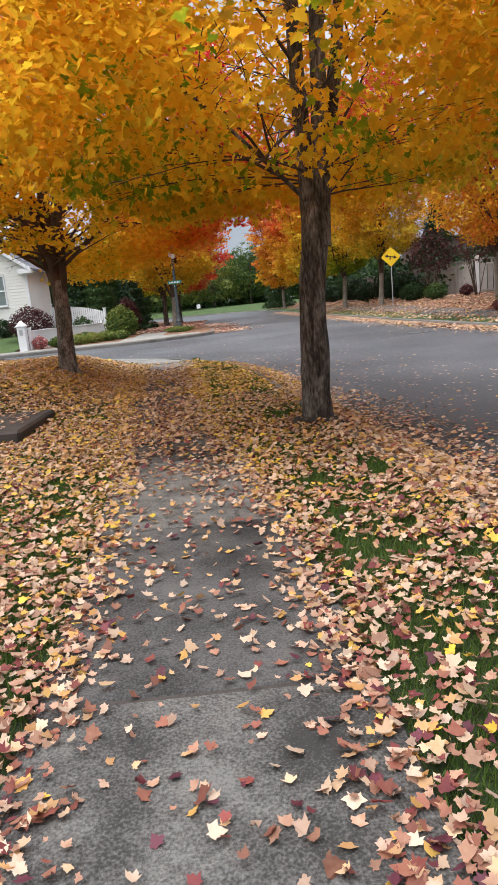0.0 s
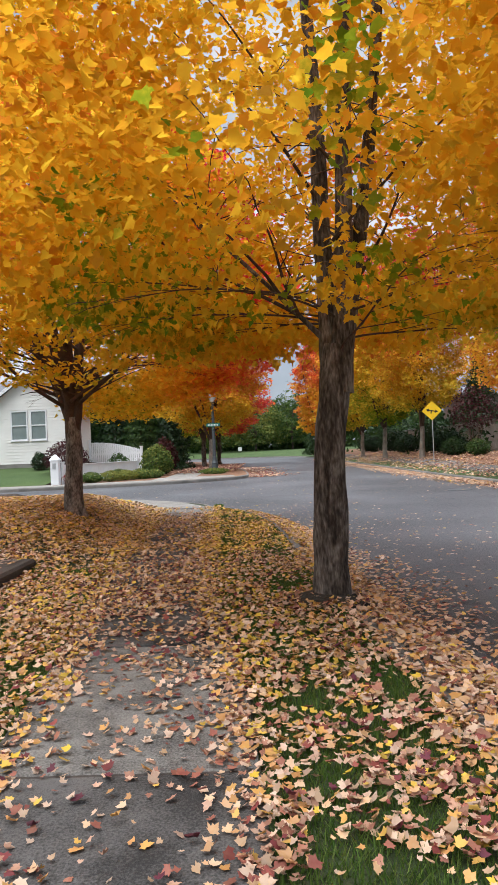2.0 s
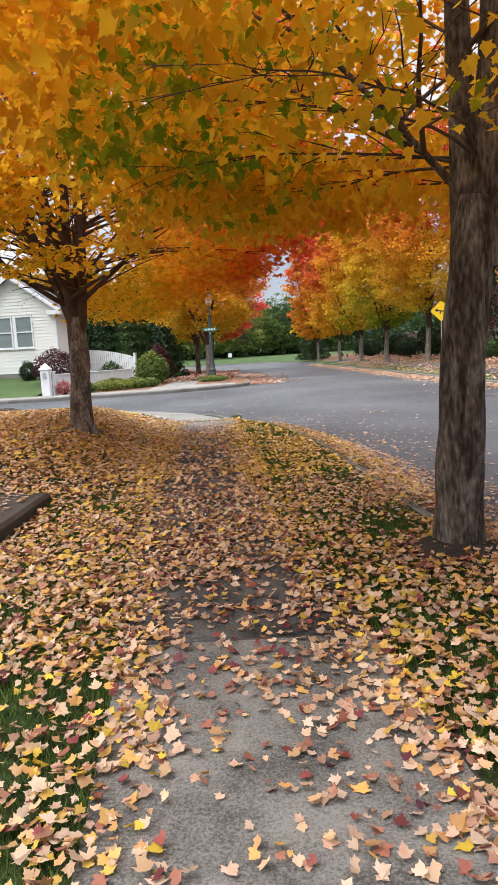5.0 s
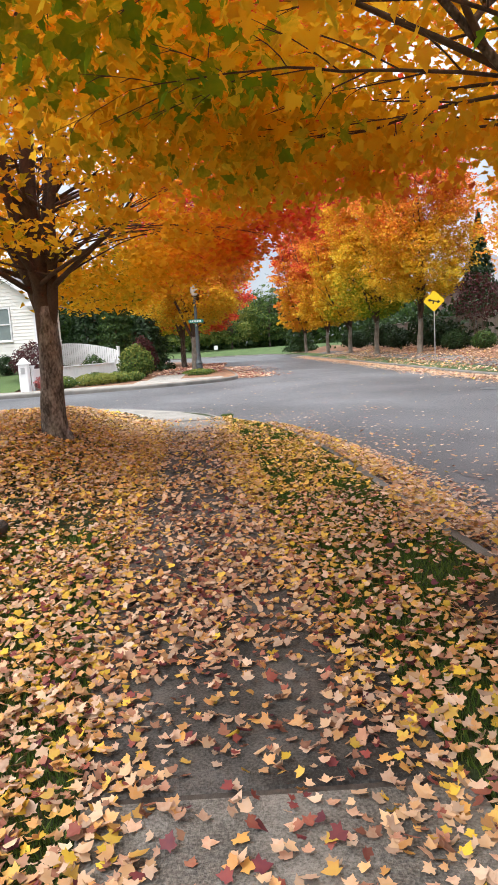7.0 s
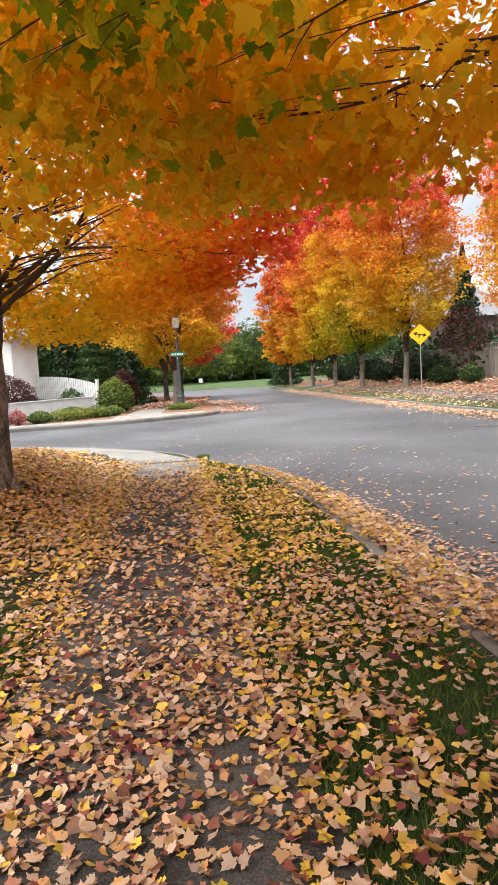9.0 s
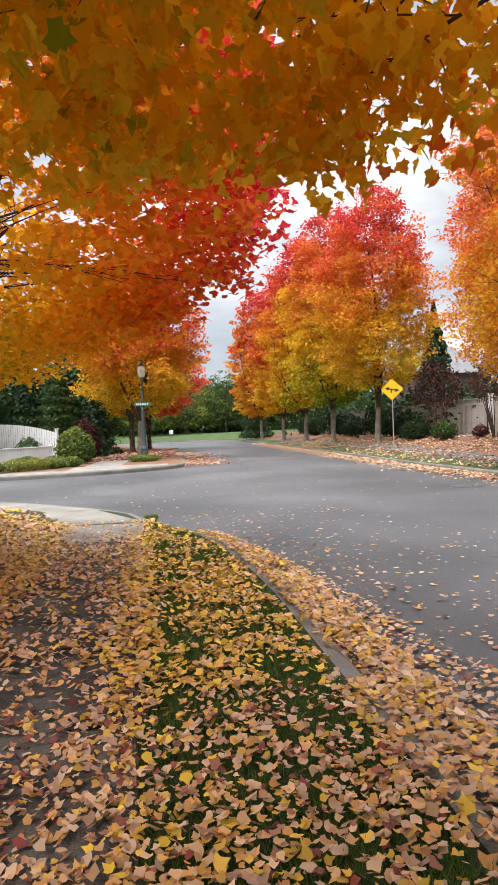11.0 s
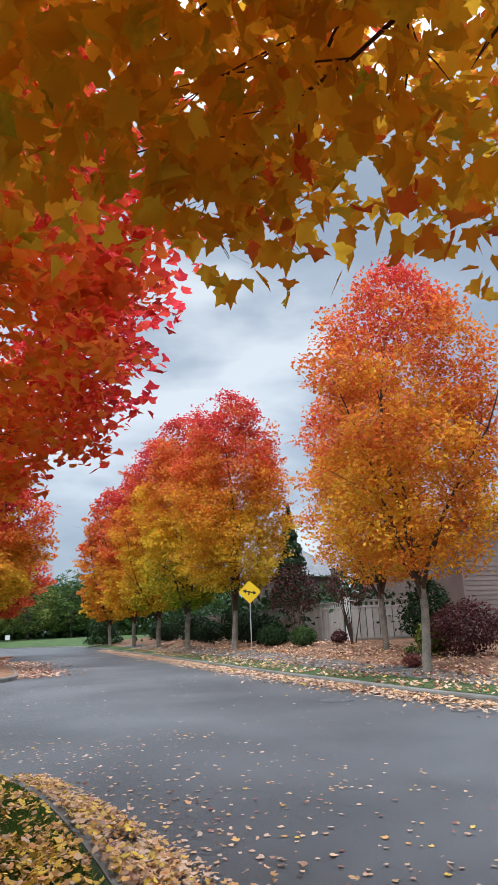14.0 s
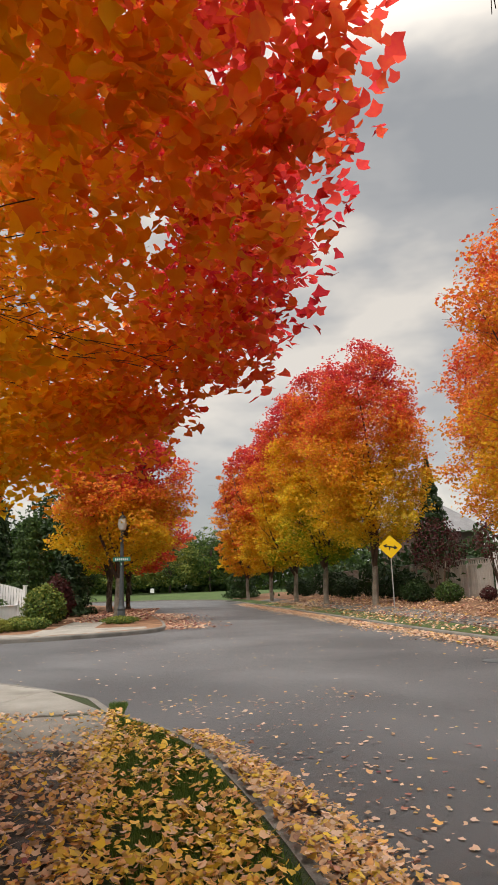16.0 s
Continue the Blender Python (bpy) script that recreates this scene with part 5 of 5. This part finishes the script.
def grass(name, n, seed, x0, x1, y0, y1, label, cut=-0.1):
    rng = np.random.default_rng(seed)
    x, y = rng.uniform(x0, x1, n), rng.uniform(y0, y1, n)
    walk_x = np.interp(y, [q[1] for q in WALK], [q[0] for q in WALK])
    ok = on_land(x, y) & (np.abs(x - walk_x) > HALF + 0.01)
    x, y = x[ok], y[ok]
    ok = noise3(np.c_[x, y, np.zeros(len(x))], 1.4) > cut
    x, y = x[ok], y[ok]
    m = len(x)
    a, h = rng.uniform(0, 6.28, m), rng.uniform(0.028, 0.066, m)
    w = rng.uniform(0.002, 0.004, m)
    tip = rng.normal(0, 0.02, (m, 2))
    v = np.empty((m, 3, 3))
    g = mound_z(x, y) - 0.004
    v[:, 0] = np.c_[x - w * np.cos(a), y - w * np.sin(a), g]
    v[:, 1] = np.c_[x + w * np.cos(a), y + w * np.sin(a), g]
    v[:, 2] = np.c_[x + tip[:, 0], y + tip[:, 1], g + h]
    mesh = bpy.data.meshes.new(name)
    mesh.vertices.add(m * 3)
    mesh.vertices.foreach_set("co", v.astype(np.float32).ravel())
    mesh.loops.add(m * 3)
    mesh.loops.foreach_set("vertex_index", np.arange(m * 3, dtype=np.int32))
    mesh.polygons.add(m)
    mesh.polygons.foreach_set("loop_start", np.arange(m, dtype=np.int32) * 3)
    at = mesh.attributes.new("hue", "FLOAT", "POINT")
    at.data.foreach_set("value", np.repeat(rng.uniform(0.1, 0.9, m), 3).astype(np.float32))
    mesh.update(calc_edges=True)
    return tagged(put(name, mesh, GRASS), label, "grass", kind="stuff")


grass("grass", 190000, 31, 0.3, 2.4, 0.0, 15.4, "short green grass of the verge between the leaves", cut=-0.9)
grass("grass", 110000, 32, -2.2, 0.2, 0.8, 8.2, "short green grass beside the pavement", cut=-0.9)
grass("grass", 85000, 33, -0.6, 1.2, 11.5, 16.4, "fresh green grass at the tip of the verge", cut=-0.3)

# ---- fallen leaves ----
def scatter(rng, n, x0, x1, y0, y1, density):
    x, y = rng.uniform(x0, x1, n), rng.uniform(y0, y1, n)
    keep = rng.uniform(0, 1, n) < density(x, y)
    return x[keep], y[keep]


def walk_dist(x, y):
    return np.abs(x - np.interp(y, [q[1] for q in WALK], [q[0] for q in WALK]))


def walkline(y):
    return np.interp(y, [q[1] for q in WALK], [q[0] for q in WALK])


def near_density(x, y):
    """Sparse on the crown of the pavement, heaped along its edges, with bare patches of grass."""
    d = walk_dist(x, y)
    patch = noise3(np.c_[x, y, np.full(len(x), 4.0)], 1.1)
    tuft = noise3(np.c_[x, y, np.full(len(x), 9.0)], 2.1) + 0.6 * patch
    middle = np.interp(y, [0, 3.2, 4.9, 5.4, 8, 11, 12.8, 14, 15, 16.5], [0.05, 0.09, 0.22, 0.7, 0.46, 0.4, 0.4, 0.2, 0.08, 0.05])
    walkway = middle * np.clip(1 + 0.9 * patch + 0.6 * tuft, 0.4, 3) + smooth((d - 0.28) / 0.3) * (0.75 + 0.4 * tuft) * np.interp(y, [12.8, 15], [1, 0.35])
    fine = noise3(np.c_[x, y, np.full(len(x), 2.0)], 4.5)
    verge_side = x > walkline(y)
    cover = np.where(verge_side, np.interp(y, [0, 5, 7, 9, 11, 14, 16], [0.62, 0.64, 0.58, 0.5, 0.5, 0.52, 0.15]), np.interp(y, [0, 2, 4, 9, 14], [0.65, 0.7, 0.85, 0.9, 1.0]))
    grassy = np.clip(cover + 0.75 * tuft + 0.7 * fine, 0.08, 1.0)
    return np.where(d < HALF, walkway, np.maximum(grassy, 0.85 * smooth((0.78 - d) / 0.15))) * on_land(x, y)


def leaf_layer(name, seed, x, y, z, size, hue, label, half, tilt=0.25, lift=0.02, fold=0.3, curl=0.5, mound=False):
    rng = np.random.default_rng(seed)
    n = len(x)
    p = np.c_[x, y, z + rng.uniform(0, lift, n) + (mound_z(x, y) if mound else 0)]
    ob = put(name, leaf_mesh(name, p, leaf_normals(rng, n, tilt), size * np.clip(rng.normal(1.0, 0.24, n), 0.5, 1.6), hue, half, fold=fold, rng=rng, curl=-curl), FALLEN)
    return tagged(ob, label, "leaves", kind="stuff")


rng = np.random.default_rng(51)
lx, ly = scatter(rng, 66000, -2.6, 2.6, -0.6, 9.0, near_density)
keep = ~((lx < -1.64) & (ly > 6.6) & (ly < 8.15))
lx, ly = lx[keep], ly[keep]
d = walk_dist(lx, ly)
lz = np.where(d < HALF, 0.016, 0.018 + 0.03 * rng.uniform(0, 1, len(lx)))
lh = np.interp(ly, [3, 6], [0.46, 0.4]) + np.interp(d, [0.3, 0.5, 0.8, 1.2], [0.07, -0.07, -0.07, 0.0]) * (ly > 3) + 0.2 * rng.normal(0, 1, len(lx)) + 0.1 * np.clip(2.2 - ly, 0, 3) - 0.01 * ly
lh = np.where(rng.uniform(0, 1, len(lx)) < 0.07, 0.85, lh + 0.03)
pick = np.where((d < HALF) & (ly > 0.7) & (ly < 6.0))[0][:300]
rest = np.ones(len(lx), bool)
rest[pick] = False
near, beyond = rest & (ly < 6.2), rest & (ly >= 6.2)
fallen = leaf_layer("fallen_leaves", 52, lx[near], ly[near], lz[near], 0.038, lh[near], "dry yellow, tan and red maple leaves on grass and pavement", HALF_MAPLE, 0.42, fold=0.4, curl=0.7)
leaf_layer("fallen_leaves", 70, lx[beyond], ly[beyond], lz[beyond] + mound_z(lx[beyond], ly[beyond]), 0.04, lh[beyond], "dry tan and orange maple leaves heaped beside the pavement", HALF_MID, 0.42, fold=0.4, curl=0.7)
variants = []
for k in range(16):
    r2 = np.random.default_rng(300 + k)
    variants.append(leaf_mesh("leaf", [(0, 0, 0)], [(r2.normal(0, 0.12), r2.normal(0, 0.12), 1)], [0.039 * r2.uniform(0.7, 1.35)], [np.clip(r2.normal(0.5, 0.22), 0.05, 1)], HALF_MAPLE, fold=0.3, rng=r2, curl=-0.5))
for i in pick:
    ob = put("leaf", variants[int(rng.integers(0, 16))], FALLEN, fallen)
    ob.location, ob.rotation_euler.z = (lx[i], ly[i], 0.016), rng.uniform(0, 6.28)

lx, ly = scatter(rng, 70000, -5.0, 2.3, 9.0, 15.8, near_density)
leaf_layer("fallen_leaves", 53, lx, ly, 0.018, 0.046, np.where(lx > walkline(ly) + 0.6, 0.1, np.interp(walk_dist(lx, ly), [0.25, 0.5, 0.8], [0.36, 0.18, 0.25])) + rng.normal(0, 0.16, len(lx)), "thick carpet of yellow and tan leaves under the maples", HALF_MID, 0.42, 0.04, mound=True)
lawn_fade = lambda x, y: near_density(x, y) * smooth((x + 8.5) / 3.0 + 0.4 * noise3(np.c_[x, y, y * 0], 0.9)) * smooth((y + 1.5) / 3.0)
lx, ly = scatter(rng, 22000, -8.5, -2.6, -1.5, 9.0, lawn_fade)
ok = ~((lx > -4.25) & (ly > 6.6) & (ly < 8.15))
leaf_layer("fallen_leaves", 54, lx[ok], ly[ok], 0.02, 0.066, 0.36 + rng.normal(0, 0.18, ok.sum()), "brown and yellow leaves over the lawn", HALF_PLAIN, 0.3, 0.04, mound=True)
lx, ly = scatter(rng, 9000, -13, -1.4, 15.0, 20.5, lambda x, y: np.clip(0.9 - 0.12 * (y - 15) + 0.3 * noise3(np.c_[x, y, y * 0], 0.8), 0, 1) * (y < np.interp(x, [-13, -8.6, -4.6, -2.9, -1.9, -1.42], [21.2, 20.7, 18.9, 17.8, 16.7, 15.6])))
leaf_layer("fallen_leaves", 55, lx, ly, 0.02, 0.1, 0.26 + rng.normal(0, 0.15, len(lx)), "yellow leaves on the lawn beside the side road", HALF_SMALL, 0.3, 0.04, mound=True)
lx, ly = scatter(rng, 9000, -2.6, 2.5, -4.5, -0.6, lambda x, y: near_density(x, y) * smooth((y + 4.5) / 4.0 + 0.4 * noise3(np.c_[x, y, y * 0], 0.9)))
leaf_layer("fallen_leaves", 71, lx, ly, 0.018, 0.046, 0.5 + rng.normal(0, 0.18, len(lx)), "thinning pink and tan leaves at the start of the walk", HALF_PLAIN, 0.35)
lx, ly = scatter(rng, 9000, -11, -5, 9.0, 15.4, lambda x, y: near_density(x, y) * smooth((x + 11) / 4.0 + 0.4 * noise3(np.c_[x, y, y * 0], 0.9)))
leaf_layer("fallen_leaves", 72, lx, ly, 0.018, 0.075, 0.26 + rng.normal(0, 0.16, len(lx)), "thinning tan leaves over the lawn beyond the maple", HALF_PLAIN, 0.35, 0.04, mound=True)
sx, sy = rng.uniform(-4.1, -1.75, 420), rng.uniform(6.7, 8.1, 420)
leaf_layer("fallen_leaves", 56, sx, sy, 0.176, 0.042, 0.45 + rng.normal(0, 0.15, 420), "pale fallen leaves on the stone slab", HALF_MAPLE, 0.15, 0.01)


def beside(rng, line, n, y0, y1, spread, side, pattern):
    """Places beside a kerb on the road, at distances drawn from pattern (metres)."""
    idx = [i for i, q in enumerate(line) if y0 < q[1] < y1]
    i = rng.choice(idx, n)
    off = pattern(n) * side
    base = np.array(line)[i]
    nxt = np.array(line)[np.minimum(i + 1, len(line) - 1)]
    t = nxt - base
    t /= np.linalg.norm(t, axis=1, keepdims=True) + 1e-9
    p = base + (nxt - base) * rng.uniform(0, 1, (n, 1)) + np.c_[-t[:, 1], t[:, 0]] * off[:, None]
    return p[:, 0], p[:, 1]


gx, gy = beside(rng, near_line, 9500, 1.0, 14.9, 1.0, -1, lambda n: np.abs(rng.normal(0, 0.52, n)) + 0.02)
gd = gx - np.interp(gy, [q[1] for q in near_line if q[1] < 15], [q[0] for q in near_line if q[1] < 15])
ok = (gd < np.interp(gy, [6, 9.5, 13], [1.9, 0.75, 0.45])) | (rng.uniform(0, 1, len(gx)) < 0.1)
gx, gy = gx[ok], gy[ok]
leaf_layer("gutter_leaves", 57, gx, gy, ROAD_Z + 0.014, 0.043, np.interp(gy, [7, 11], [0.48, 0.37]) + rng.normal(0, 0.16, len(gx)), "drift of pale brown leaves in the gutter", HALF_MID, 0.25, 0.03)
gx, gy = beside(rng, near_line, 8500, -1.0, 14.3, 1.0, -1, lambda n: rng.uniform(-0.22, 0.4, n))
gd = gx - np.interp(gy, [q[1] for q in near_line if q[1] < 15], [q[0] for q in near_line if q[1] < 15])
ok = ((gd > -0.09) | (gy < 9)) & (noise3(np.c_[gx, gy, gx * 0], 0.9) > np.interp(gy, [5, 9], [-0.7, -0.12]))
leaf_layer("gutter_leaves", 69, gx[ok], gy[ok], np.interp(gd[ok], [-0.2, 0.02, 0.4], [0.02, 0.02, ROAD_Z + 0.03]), 0.046, np.interp(gy[ok], [6, 9], [0.4, 0.25]) + rng.normal(0, 0.16, ok.sum()), "leaves heaped against the kerb", HALF_MID, 0.4, 0.03)
gx, gy = beside(rng, near_line, 1200, 1.0, 16.5, 1.0, -1, lambda n: rng.uniform(0.3, 1.0, n) ** 1.5 * 3.6)
leaf_layer("road_leaves", 58, gx, gy, ROAD_Z + 0.011, 0.046, 0.44 + rng.normal(0, 0.16, len(gx)), "scattered single leaves on the asphalt", HALF_MID, 0.08, 0.003, fold=0.08, curl=0.12)
gx, gy = rng.uniform(-4, 7.2, 320), rng.uniform(16.5, 30, 320)
leaf_layer("road_leaves", 59, gx, gy, ROAD_Z + 0.014, 0.06, 0.4 + rng.normal(0, 0.16, len(gx)), "scattered single leaves across the junction", HALF_SMALL, 0.08, 0.003, fold=0.08, curl=0.12)
gx, gy = beside(rng, right_line, 15000, 12, 70, 1.0, 1, lambda n: np.abs(rng.normal(0, 0.5, n)) + 0.02)
leaf_layer("gutter_leaves", 60, gx, gy, ROAD_Z + 0.016, 0.1, 0.46 + rng.normal(0, 0.12, len(gx)), "drift of pinkish brown leaves along the far kerb", HALF_PLAIN, 0.25, 0.03)
gx, gy = beside(rng, right_line, 15000, 12, 62, 1.0, -1, lambda n: rng.uniform(0.1, 6.5, n))
zz = bank_z(gx, gy) + 0.02
ok = noise3(np.c_[gx, gy, gx * 0], 0.6) > -0.25
leaf_layer("bank_leaves", 66, gx[ok], gy[ok], zz[ok], 0.12, 0.5 + rng.normal(0, 0.18, ok.sum()), "brown and tan leaves over the far bank", HALF_PLAIN, 0.35, 0.04)
gx, gy = beside(rng, left_line, 2200, 33.5, 50, 1.0, -1, lambda n: np.abs(rng.normal(0, 0.9, n)) + 0.02)
leaf_layer("gutter_leaves", 67, gx, gy, ROAD_Z + 0.016, 0.12, 0.62 + rng.normal(0, 0.12, len(gx)), "patch of red-brown leaves in the gutter by the lamp", HALF_SMALL, 0.25, 0.03)
gx, gy = rng.uniform(-4.5, -0.9, 3000), rng.uniform(38.5, 58, 3000)
leaf_layer("fallen_leaves", 68, gx, gy, LOT_Z + 0.02, 0.13, 0.68 + rng.normal(0, 0.14, len(gx)), "red-brown leaves over the far pavement", HALF_SMALL, 0.3, 0.03)
